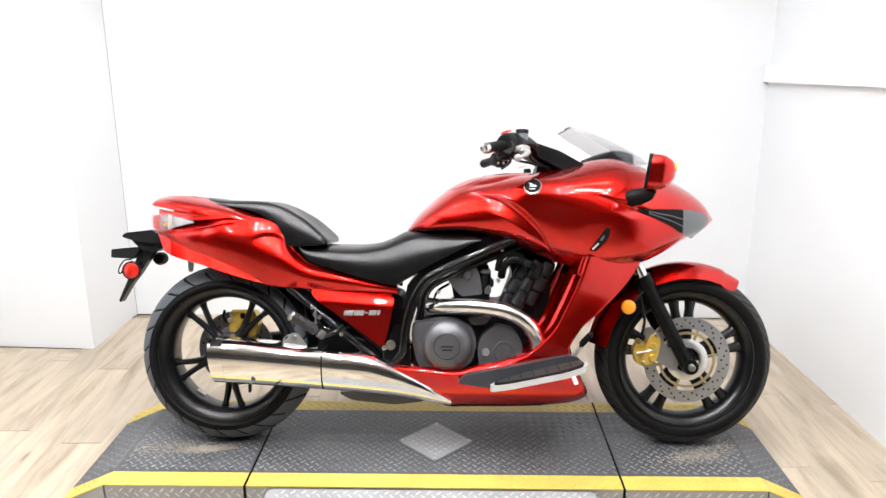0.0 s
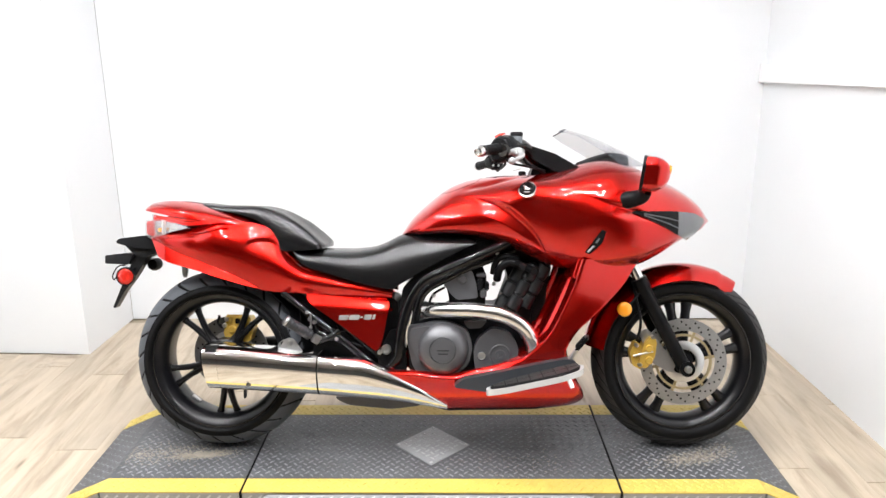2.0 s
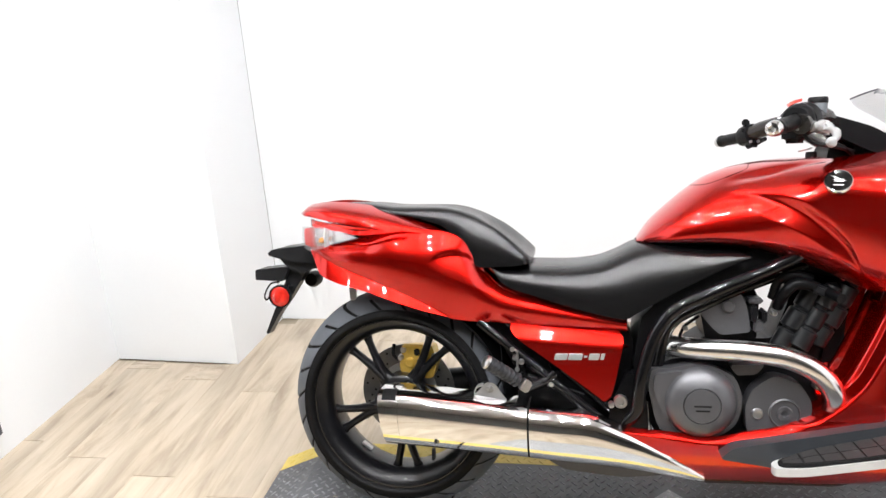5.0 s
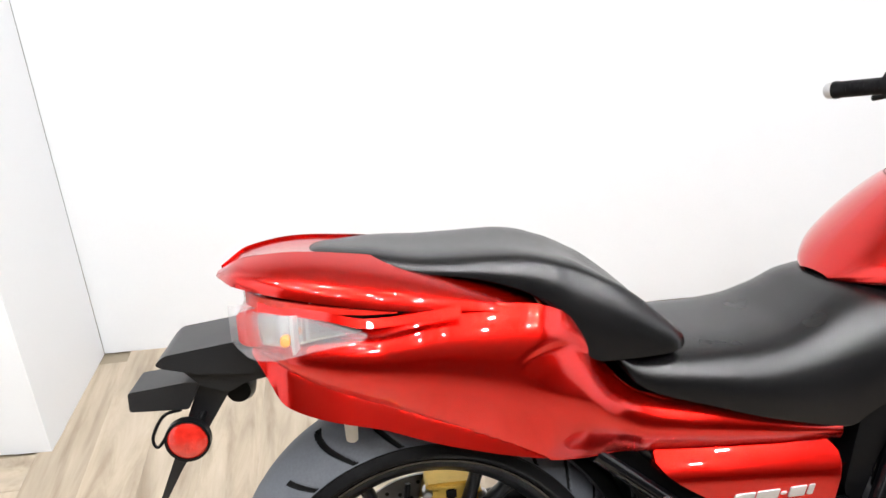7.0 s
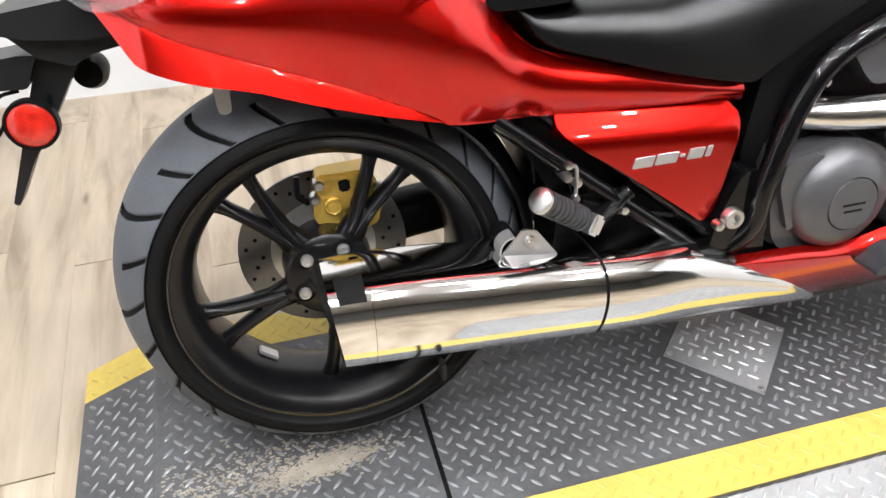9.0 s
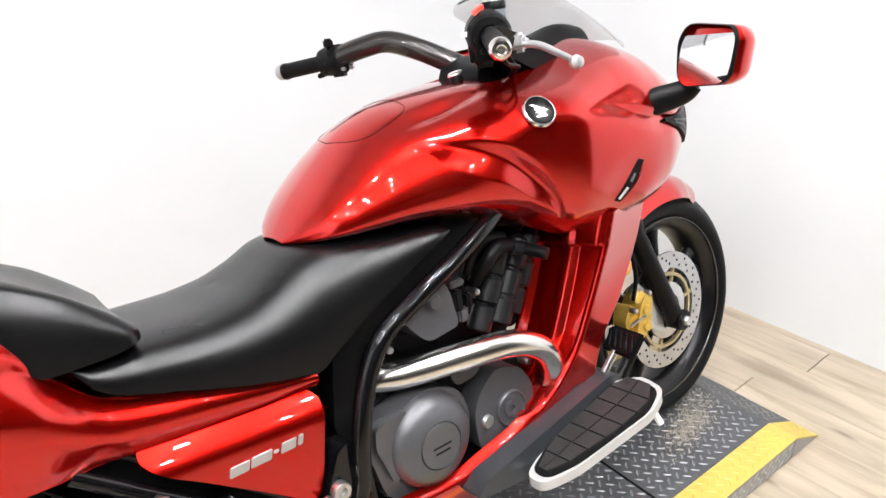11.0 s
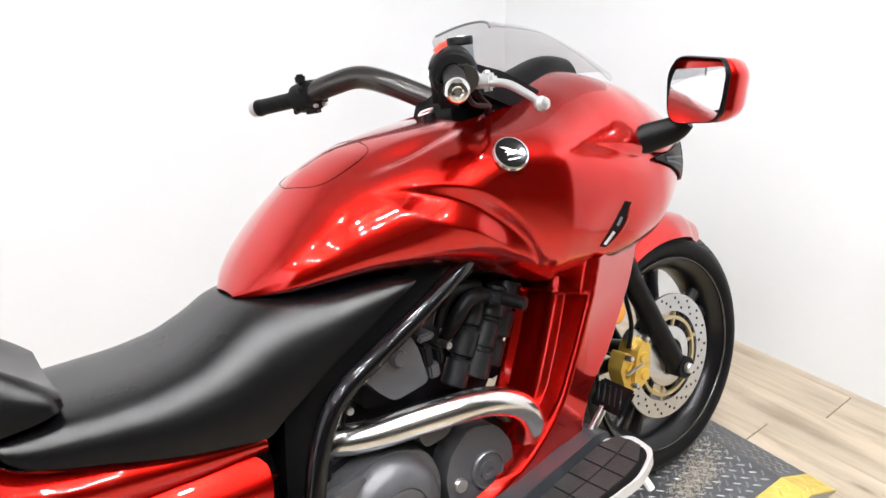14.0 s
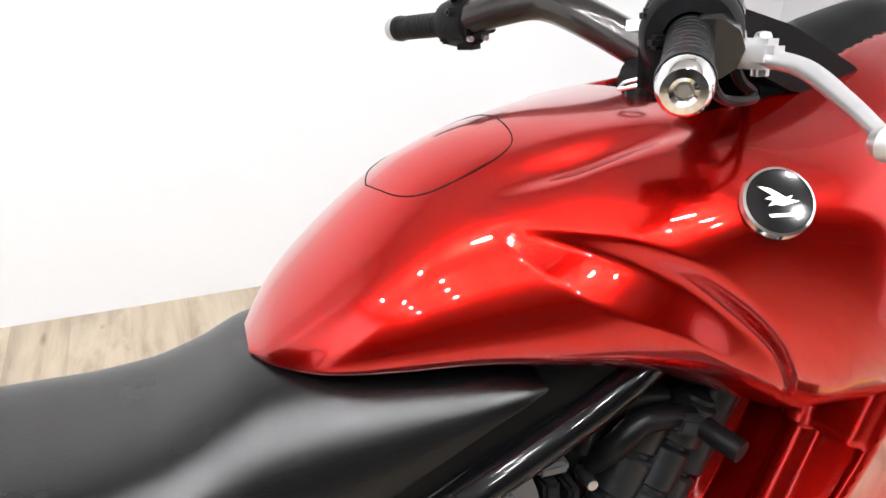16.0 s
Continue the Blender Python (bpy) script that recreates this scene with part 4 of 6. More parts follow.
tail_bridge = np.array([[(x, y, float(wing_top(x)) - 0.0065 - 0.004 * math.cos(3.14 * y / max(float(wing_half(x)), 0.01))) for y in np.linspace(-0.47, 0.47, 9) * float(wing_half(x))] for x in np.linspace(-0.258, 0.0, 20)])
part("tail_top", solid(tail_bridge[:, ::-1], 0.003), RED, bike)
part("tail_core", prism(rounded([(-0.14, 0.75), (-0.135, 0.808), (0.17, 0.775), (0.20, 0.74), (0.2, 0.70), (-0.15, 0.70)], 0.02), -0.115, 0.115, 0.01), BLACK, bike, "dark inner tail body")

cowl_up = curve((-0.215, 0.735), (-0.06, 0.764), (0.05, 0.786), (0.15, 0.781), (0.19, 0.768), (0.225, 0.733), (0.24, 0.708), (0.262, 0.675), (0.285, 0.652), (0.31, 0.633), (0.375, 0.612), (0.44, 0.594), (0.56, 0.563), (0.615, 0.552))
cowl_lo = curve((-0.215, 0.728), (-0.196, 0.700), (-0.18, 0.672), (-0.155, 0.657), (-0.124, 0.646), (-0.057, 0.629), (0.02, 0.605), (0.127, 0.574), (0.2, 0.556), (0.28, 0.548), (0.345, 0.545), (0.43, 0.543), (0.52, 0.540), (0.577, 0.537), (0.615, 0.531))
cowl_half = curve((-0.215, 0.083), (-0.15, 0.128), (-0.05, 0.16), (0.05, 0.178), (0.15, 0.183), (0.22, 0.171), (0.3, 0.152), (0.4, 0.149), (0.5, 0.145), (0.615, 0.136))


cowl_crease = curve((-0.215, 0.74), (-0.19, 0.728), (-0.13, 0.693), (0.06, 0.62), (0.158, 0.573), (0.21, 0.535), (0.615, 0.40))


# the hollow below the passenger seat
HOLLOW = (curve((0.125, 0.703), (0.147, 0.728), (0.185, 0.741), (0.21, 0.738), (0.24, 0.708), (0.262, 0.68), (0.31, 0.636), (0.42, 0.60)),
          curve((0.125, 0.699), (0.15, 0.683), (0.19, 0.662), (0.24, 0.64), (0.33, 0.60), (0.42, 0.575)),
          curve((0.125, 0.0), (0.15, 0.005), (0.18, 0.008), (0.25, 0.009), (0.33, 0.005), (0.42, 0.0)))


def cowl_y(x, z):
    up, lo = cowl_up(x), cowl_lo(x)
    zc = np.maximum(cowl_crease(x), lo + 0.001)
    tall = np.clip((up - zc) / 0.11, 0.25, 1)
    s = np.clip((z - zc) / np.maximum(up - zc, 1e-4), 0, 1)
    body = cowl_half(x) - tall * (0.03 * (1 - s) ** 2.0 + 0.044 * np.clip((s - 0.3) / 0.7, 0, 1) ** 2.2)
    flange = np.clip((zc - z) / np.maximum(zc - lo, 1e-3), 0, 1) * np.clip((zc - lo) / 0.04, 0, 1)
    body = body - scoop(x, z, HOLLOW, 0.3) * ((x > 0.125) & (x < 0.42))
    return body + 0.017 * flange


both_sides("tail_cowl", on_side(lambda x: (float(cowl_lo(x)), float(cowl_up(x))), -0.215, 0.615, 0, 0.006, 140, 60, cowl_y), 0.006, RED, bike, "glossy red tail cowl")
lens_hi = curve((-0.228, 0.792), (-0.16, 0.793), (-0.118, 0.786), (-0.06, 0.770))
lens_lo = curve((-0.228, 0.745), (-0.2, 0.737), (-0.118, 0.756), (-0.06, 0.768))
lens_half = curve((-0.228, 0.062), (-0.2, 0.107), (-0.15, 0.137), (-0.06, 0.165))
both_sides("tail_light", on_side(lambda x: (float(lens_lo(x)), float(lens_hi(x))), -0.228, -0.06, 0, 0.004, 24, 10, lambda x, z: lens_half(x) - 6 * (z - 0.768) ** 2), 0.02, LENS, bike, "clear tail light lens")
both_sides("lamp_reflector", on_side(lambda x: (float(lens_lo(x)) + 0.002, float(lens_hi(x)) - 0.002), -0.222, -0.066, 0, 0.004, 24, 10, lambda x, z: lens_half(x) - 0.016 - 6 * (z - 0.768) ** 2), 0.003, POLISHED, bike, "silver lamp reflector")
for f in (0.25, 0.45, 0.65, 0.82):
    both_sides("lamp_rib", on_side(lambda x: (float(lens_lo(x)) * (1 - f) + float(lens_hi(x)) * f - 0.0009, float(lens_lo(x)) * (1 - f) + float(lens_hi(x)) * f + 0.0009), -0.215, -0.075, 0, 0.002, 20, 3, lambda x, z: lens_half(x) - 0.0155 - 6 * (z - 0.768) ** 2), 0.002, GREY, bike)
both_sides("lamp_divider", on_side(lambda x: (float(lens_lo(x)), float(lens_hi(x))), -0.152, -0.148, 0.001, 0.004, 4, 8, lambda x, z: lens_half(x) - 0.003 - 6 * (z - 0.768) ** 2), 0.014, SILVER, bike)
for side in (1, -1):
    part("lamp_bulb", turned([(0, -0.012), (0.006, -0.009), (0.008, 0), (0.006, 0.009), (0, 0.012)], (-0.165, -side * 0.139, 0.762), n=14), AMBER, bike, "amber bulb")
ledge_z = curve((-0.2, 0.791), (-0.118, 0.785), (-0.06, 0.775), (0.06, 0.785))
ledge_y = curve((-0.2, 0.098), (-0.118, 0.14), (-0.06, 0.16), (0.06, 0.174))
both_sides("tail_ledge", on_side(lambda x: (float(ledge_z(x)), float(ledge_z(x)) + 0.011), -0.2, 0.06, 0, 0.004, 24, 5, lambda x, z: ledge_y(x) - 0.5 * (z - ledge_z(x))), 0.004, RED, bike, "red ledge under the tail slot")
both_sides("tail_reflector", on_side(lambda x: (0.7945 - 0.03 * (x + 0.2), 0.812 - 0.12 * (x + 0.2)), -0.215, -0.02, 0, 0.004, 14, 4, lambda x, z: lens_half(x) - 0.02 + 0 * z), 0.006, RED_LENS, bike, "dark red tail lamp strip")
part("tail_light_back", prism(rounded([(-0.232, 0.745), (-0.232, 0.79), (-0.2, 0.795), (-0.19, 0.735)], 0.008), -0.09, 0.09, 0.004), RED_LENS, bike, "red rear lens")

# plate holder
part("rear_fender", prism(rounded([(-0.354, 0.718), (-0.34, 0.73), (-0.24, 0.742), (-0.185, 0.738), (-0.185, 0.694), (-0.24, 0.694), (-0.30, 0.70), (-0.345, 0.712)], 0.006), -0.064, 0.064, 0.009, 3), TRIM_BLACK, bike, "satin black rear fender", smooth=50)
part("fender_web", prism(rounded([(-0.335, 0.712), (-0.30, 0.674), (-0.262, 0.660), (-0.24, 0.672), (-0.19, 0.681), (-0.185, 0.70), (-0.24, 0.712)], 0.006), -0.044, 0.044, 0.012, 3), TRIM_BLACK, bike, smooth=50)
part("plate_arm", prism(rounded([(-0.30, 0.688), (-0.326, 0.628), (-0.389, 0.484), (-0.382, 0.480), (-0.347, 0.539), (-0.31, 0.587), (-0.262, 0.659), (-0.24, 0.672), (-0.24, 0.69)], 0.006), -0.018, 0.018, 0.006, 3), TRIM_BLACK, bike, "black number plate arm")
part("plate_lamp", prism(rounded([(-0.405, 0.641), (-0.404, 0.670), (-0.323, 0.678), (-0.303, 0.676), (-0.323, 0.637)], 0.004), -0.036, 0.042, 0.003), TRIM_BLACK, bike, "dark plate lamp housing")
reflector = part("side_reflector", turned([(0, -0.012), (0.02, -0.012), (0.028, -0.008), (0.029, 0.0), (0, 0.0)], (-0.327, -0.045, 0.597), n=32), RED_LENS, bike, "round red reflector")
part("reflector_rim", turned([(0.0285, -0.0105), (0.032, -0.01), (0.0325, 0.002), (0.028, 0.002)], (-0.327, -0.045, 0.597), n=32, wrap=True), BLACK, reflector)
part("reflector_arm", tube([(-0.324, -0.044, 0.597), (-0.305, -0.01, 0.625)], 0.006, sides=8), BLACK, reflector)
part("wire_loop", tube([(-0.335, -0.03, 0.635), (-0.36, -0.035, 0.63), (-0.378, -0.038, 0.60), (-0.372, -0.04, 0.585), (-0.352, -0.04, 0.61)], 0.0025, 20, 6), BLACK, reflector)
part("rear_indicator", turned([(0, -0.03), (0.018, -0.028), (0.024, -0.01), (0.022, 0.015), (0, 0.02)], (-0.262, 0.05, 0.633), n=24), BLACK, bike)
part("strap_eye", prism(rounded([(-0.113, 0.65), (-0.093, 0.65), (-0.095, 0.607), (-0.111, 0.607)], 0.006), -0.118, -0.112, 0.0015), STEEL, bike, "small steel strap eye")

# the tail sits a little back and up
for piece in bike.children:
    if piece.name.split(".")[0] in ("tail_wing", "tail_top", "tail_core", "tail_cowl", "tail_light", "lamp_reflector", "lamp_rib", "lamp_divider", "lamp_bulb", "tail_ledge", "tail_reflector", "tail_light_back", "rear_fender", "fender_web", "plate_arm", "plate_lamp", "side_reflector", "rear_indicator", "pillion_seat"):
        piece.location = piece.location + Vector((-0.01, 0, 0.008))

# side panel with its name plate as plain bars
panel_hi = curve((0.318, 0.552), (0.328, 0.559), (0.389, 0.560), (0.504, 0.553), (0.582, 0.540), (0.596, 0.524))
panel_lo = curve((0.318, 0.54), (0.330, 0.525), (0.396, 0.477), (0.477, 0.418), (0.535, 0.374), (0.549, 0.364), (0.562, 0.371), (0.596, 0.507))


def panel_y(x, z):
    """A face leaning back a little, rolling over into a shelf along the top."""
    fold = 0.517 - 0.07 * (x - 0.34)
    d = z - fold
    roll = 0.004 * np.log1p(np.exp(np.clip(d / 0.004, -30, 30)))
    return 0.161 - 0.55 * roll - 4.0 * np.maximum(d, 0) ** 2 - 0.02 * np.maximum(-d, 0)


for side in (1, -1):
    sheet = on_side(lambda x: (float(panel_lo(x)), float(panel_hi(x))), 0.318, 0.596, 0, 0.01, 70, 44, panel_y)
    panel = part("side_panel", solid(sheet if side == 1 else mirrored(sheet)[:, ::-1], 0.02), RED, bike, "red triangular side panel", smooth=50)
    for x, wide, tall in ((0.428, 0.031, 0.016), (0.462, 0.034, 0.016), (0.4995, 0.009, 0.005), (0.512, 0.025, 0.016), (0.5405, 0.009, 0.016)):
        z = 0.4755 + 0.02 * (x - 0.43)
        bar_line = rounded([(x - 0.1 * tall, z - tall / 2), (x + wide - 0.1 * tall, z - tall / 2), (x + wide + 0.2 * tall, z + tall / 2), (x + 0.2 * tall, z + tall / 2)], 0.002, 3)
        part("name_bar", prism(bar_line, -side * (float(panel_y(x, z)) - 0.003), -side * (float(panel_y(x, z)) + 0.002), 0.0006, 1), LEVER, panel, "plain silver bar")


# leg shield and belly cowl: an inner and an outer edge, ruled between them
def ruled(inner, outer, skin, n=90, m=70):
    a, b = spline([(*p, 0) for p in inner], n)[:, :2], spline([(*p, 0) for p in outer], n)[:, :2]
    g = []
    for p, q in zip(a, b):
        f = np.linspace(0, 1, m)
        xz = p[None] * (1 - f)[:, None] + q[None] * f[:, None]
        y = np.array([skin(x, z) for x, z in xz]) - 0.02 * np.maximum(0, 1 - f / 0.12) ** 2 - 0.02 * np.maximum(0, (f - 0.88) / 0.12) ** 2
        g.append(np.stack([xz[:, 0], -y, xz[:, 1]], -1))
    return np.array(g)


leg_y = curve((0.14, 0.105), (0.17, 0.14), (0.22, 0.175), (0.28, 0.198), (0.34, 0.205), (0.45, 0.215), (0.55, 0.225), (0.64, 0.232))
leg_in = [(1.05, 0.44), (1.03, 0.41), (1.01, 0.365), (0.975, 0.33), (0.888, 0.308), (0.80, 0.29), (0.70, 0.30), (0.575, 0.304)]
leg_out = [(1.21, 0.44), (1.185, 0.395), (1.20, 0.31), (1.245, 0.195), (1.10, 0.152), (0.86, 0.143), (0.75, 0.155), (0.57, 0.295)]
# the outer ridge, and the front edge in x and y, by height
ridge_x = curve((0.30, 0.97), (0.33, 1.02), (0.36, 1.066), (0.40, 1.109), (0.44, 1.139), (0.48, 1.159), (0.52, 1.178), (0.56, 1.195), (0.60, 1.211), (0.68, 1.236))
ridge_y = curve((0.33, 0.195), (0.40, 0.203), (0.48, 0.209), (0.56, 0.216), (0.62, 0.222), (0.68, 0.226))
front_x = curve((0.33, 1.165), (0.38, 1.18), (0.44, 1.217), (0.48, 1.261), (0.52, 1.304), (0.56, 1.346), (0.60, 1.38), (0.68, 1.43))
front_y = curve((0.33, 0.20), (0.40, 0.204), (0.44, 0.204), (0.48, 0.199), (0.52, 0.189), (0.56, 0.177), (0.60, 0.169), (0.68, 0.155))


def belly_skin(x, z):
    """Half width of the belly cowl; behind the ridge it falls in to the engine."""
    high = min(1.0, max(0.0, (z - 0.33) / 0.06))
    return max(float(leg_y(z)) - 0.004 - high * (0.012 + 3.0 * max(0.0, float(ridge_x(z)) - x)), 0.08)


both_sides("belly_cowl", ruled(leg_in, leg_out, belly_skin, 130, 90)[:, ::-1], 0.006, RED, bike, "red belly cowl")


slot = []
for f in np.linspace(0, 1, 8):
    x, z = 0.8517 + 0.0412 * f, 0.2544 + 0.0328 * f
    slot.append([(x + 0.4 * w, -(belly_skin(x, z + w) + 0.0008), z + w) for w in np.linspace(-0.0055, 0.0055, 5) * (0.6 + 0.4 * math.sin(3.14 * f))])
both_sides("belly_slot", np.array(slot), 0.0006, SEAM, bike, "dark recessed slot in the belly cowl")


def shield_section(z, n=110):
    """The leg shield at one height: front edge, side face, ridge, a groove facing back, a rib and the inner panel."""
    xr, yr = float(ridge_x(z)), float(ridge_y(z))
    shut = float(np.clip((0.615 - z) / 0.008, 0, 1) * np.clip((z - 0.39) / 0.05, 0, 1))
    shelf = 0.012 * float(np.clip((z - 0.607) / 0.008, 0, 1))
    knots = np.array([(float(front_x(z)) - 0.004, float(front_y(z)) - 0.014), (float(front_x(z)), float(front_y(z))), (xr, yr),
                      (xr - 0.003, yr - 0.007), (xr - 0.003 + 0.009 * shut - shelf, yr - 0.011), (xr - 0.014 + 0.006 * shut - shelf, 0.163), (xr - 0.021 - shelf, 0.154), (xr - 0.024 - shelf, 0.143),
                      (xr - 0.020 - shelf, 0.132), (xr - 0.030 - shelf, 0.085), (xr - 0.046, 0.074), (xr - 0.048, 0.069), (xr - 0.042, 0.066)])
    walk_along = np.concatenate([[0], np.cumsum(np.hypot(*np.diff(knots, axis=0).T))])
    at = np.linspace(0, walk_along[-1], n)
    xy = np.stack([np.interp(at, walk_along, knots[:, 0]), np.interp(at, walk_along, knots[:, 1])], -1)
    soft = xy.copy()
    soft[1:-1] = 0.25 * xy[:-2] + 0.5 * xy[1:-1] + 0.25 * xy[2:]
    return np.stack([soft[:, 0], -soft[:, 1], np.full(n, z)], -1)


both_sides("leg_shield", np.array([shield_section(z) for z in np.linspace(0.345, 0.675, 90)]), 0.004, RED, bike, "red leg shield with a deep groove facing the rider")
part("belly_pan", prism(rounded([(0.70, 0.19), (0.78, 0.152), (1.10, 0.158), (1.23, 0.195), (1.20, 0.25), (0.66, 0.27)], 0.02), -0.125, 0.125, 0.012), GLOSS, bike)

# front fender
fender = []
for a in np.linspace(55, 171, 60):
    c, s = math.cos(radians(a)), math.sin(radians(a))
    f = np.linspace(-1, 1, 23)
    narrow = 0.55 + 0.45 * min(1, (a - 55) / 25)
    r = 0.334 - 0.052 * np.abs(f) ** 2.6 - 0.004 * (a < 65)
    y = 0.084 * f * narrow
    fender.append(np.stack([F_AXLE[0] + r * c, y, F_AXLE[1] + r * s], -1))
part("front_fender", solid(np.array(fender), 0.004), RED, bike, "glossy red front fender")
for side in (1, -1):
    leg = new("fork_leg")
    leg.parent = bike
    tagged(leg, "black fork leg")
    part("fork_tube", tube([(1.44, -side * 0.09, 0.60), (1.602, -side * 0.09, 0.29)], lambda s: 0.024 + 0.004 * (s < 0.12), 20, 20), BLACK, leg, "satin black lower fork tube")
    part("fork_slider", tube([(1.385, -side * 0.09, 0.71), (1.445, -side * 0.09, 0.592)], 0.019, sides=20), CHROME, leg, "polished fork slider")
    part("fork_foot", tube([(1.605, -side * 0.07, 0.292), (1.605, -side * 0.115, 0.292)], 0.026, sides=20), BLACK, leg)
    part("axle_nut", turned([(0, -0.012), (0.009, -0.012), (0.012, -0.009), (0.013, 0.0)], (1.606, -0.116, 0.292), n=20), STEEL, leg) if side == 1 else None
    part("side_marker", turned([(0, -0.012), (0.018, -0.011), (0.024, -0.006), (0.025, 0.002), (0, 0.002)], (1.39, -side * 0.112, 0.497), n=30), AMBER, leg, "round amber side reflector")
    part("marker_bracket", tube([(1.40, -side * 0.108, 0.50), (1.45, -side * 0.10, 0.56)], 0.005, sides=8), BLACK, leg)
# front brake caliper
caliper = new("front_caliper")
caliper.parent = bike
tagged(caliper, "gold brake caliper")
part("caliper_body", prism(rounded([(1.44, 0.30), (1.47, 0.29), (1.498, 0.33), (1.505, 0.39), (1.485, 0.405), (1.46, 0.375)], 0.01), -0.10, -0.045, 0.008, 3), GOLD, caliper)
part("caliper_body", prism(rounded([(1.425, 0.30), (1.455, 0.285), (1.455, 0.37), (1.435, 0.385), (1.415, 0.345)], 0.008), -0.088, -0.05, 0.005), GOLD, caliper)
for z in (0.32, 0.36):
    part("piston_cap", turned([(0, -0.006), (0.012, -0.006), (0.014, 0), (0.014, 0.01)], (1.478, -0.10, z), n=20), GOLD, caliper)
for x, z in ((1.447, 0.305), (1.49, 0.40), (1.435, 0.372)):
    part("caliper_bolt", turned([(0, -0.008), (0.005, -0.0075), (0.007, -0.004), (0.007, 0.01)], (x, -0.10, z), n=12), STEEL, caliper)
for z in (0.335, 0.35):
    part("caliper_rib", box((0.05, 0.012, 0.005), (1.452, -0.089, z), 0.002, Euler((0, -0.35, 0)).to_matrix()), GOLD, caliper)
part("pad_pin", tube([(1.425, -0.095, 0.335), (1.49, -0.103, 0.352)], 0.004, sides=8), STEEL, caliper)
part("caliper_bracket", prism(rounded([(1.49, 0.31), (1.56, 0.27), (1.575, 0.30), (1.51, 0.39), (1.47, 0.43), (1.45, 0.41)], 0.01), -0.082, -0.07, 0.003), STEEL, caliper, "bare cast caliper bracket")
part("brake_hose", tube([(1.44, -0.095, 0.395), (1.448, -0.10, 0.45), (1.435, -0.10, 0.52), (1.42, -0.09, 0.60)], 0.005, 30, 8), BLACK, caliper)
# rear brake caliper
rear_caliper = part("rear_caliper", prism(rounded([(-0.012, 0.395), (0.0, 0.372), (0.018, 0.366), (0.028, 0.386), (0.05, 0.386), (0.06, 0.364), (0.085, 0.368), (0.097, 0.41), (0.085, 0.455), (0.0, 0.452)], 0.007), 0.0, 0.06, 0.006, 3), GOLD, bike, "gold rear brake caliper", smooth=50)
for x, z in ((0.02, 0.41), (0.06, 0.407)):
    part("piston_cap", turned([(0, -0.008), (0.009, -0.008), (0.0105, -0.006), (0.012, -0.007), (0.0145, -0.005), (0.016, 0.004)], (x, 0.0, z), n=24), GOLD, rear_caliper)
for k in range(3):
    part("caliper_window", box((0.017, 0.006, 0.02), (0.013 + 0.027 * k, -0.001, 0.442 - 0.002 * k), 0.003), SEAM if k == 1 else GOLD, rear_caliper)
part("caliper_bridge", box((0.085, 0.018, 0.012), (0.042, 0.0, 0.457), 0.004), GOLD, rear_caliper)
part("pad_spring", prism(rounded([(0.03, 0.37), (0.048, 0.37), (0.052, 0.39), (0.044, 0.402), (0.034, 0.402), (0.026, 0.39)], 0.003), 0.0, 0.02, 0.002), LEVER, rear_caliper, "bare metal pad spring")
for x, z in ((-0.006, 0.425), (0.002, 0.447), (0.09, 0.43)):
    part("caliper_bolt", turned([(0, -0.012), (0.006, -0.011), (0.0085, -0.006), (0.0085, 0.01)], (x, 0.0, z), n=12), STEEL, rear_caliper)
part("hose_union", tube([(-0.016, 0.01, 0.415), (-0.03, 0.005, 0.432), (-0.028, 0.01, 0.46)], 0.005, 16, 8), BLACK, rear_caliper)
part("swing_arm", tube([(0.0, 0.10, 0.312), (0.25, 0.12, 0.33), (0.55, 0.10, 0.35)], 0.045, 24, 14), BLACK, bike, "black single swing arm")

# ---- engine, exhaust and controls ----
engine = new("engine")
engine.parent = bike
tagged(engine, "dark grey twin engine")
part("crankcase", prism(rounded([(0.66, 0.29), (0.655, 0.44), (0.72, 0.47), (1.02, 0.46), (1.06, 0.36), (1.02, 0.27), (0.75, 0.25)], 0.02), -0.125, 0.125, 0.012), CAST_DARK, engine)
part("engine_core", prism(rounded([(0.70, 0.44), (0.80, 0.51), (0.925, 0.505), (0.965, 0.505), (1.0, 0.60), (0.975, 0.69), (1.08, 0.69), (1.14, 0.64), (1.13, 0.50), (1.05, 0.40)], 0.012), -0.05, 0.08, 0.01), CAST_DARK, engine)
part("rear_head", prism(rounded([(0.80, 0.505), (0.785, 0.585), (0.80, 0.605), (0.87, 0.64), (0.905, 0.655), (0.925, 0.61), (0.92, 0.505)], 0.012), -0.08, 0.07, 0.01), CAST_DARK, engine)
cover = part("clutch_cover", prism(rounded([(0.655, 0.40), (0.66, 0.452), (0.70, 0.45), (0.745, 0.462), (0.80, 0.462), (0.858, 0.435), (0.876, 0.38), (0.862, 0.315), (0.82, 0.285), (0.70, 0.283), (0.675, 0.31)], 0.02), -0.10, -0.163, 0.012, 3), CAST, engine, "grey cast clutch cover", smooth=50)
dome_at = (0.776, 0, 0.372)
part("clutch_dome", turned([(0.088, -0.15), (0.0865, -0.168), (0.08, -0.183), (0.066, -0.195), (0.047, -0.2015), (0.044, -0.2025), (0.0425, -0.1995), (0.041, -0.2035), (0.0, -0.2045)], dome_at, n=64), CAST, cover, "round grey cover with a raised disc")
for k in range(2):
    part("cast_bar", box((0.04 - 0.008 * k, 0.001, 0.004), (0.777, -0.2047, 0.372 - 0.011 * k), 0.0004, segments=1), CAST_DARK, cover)
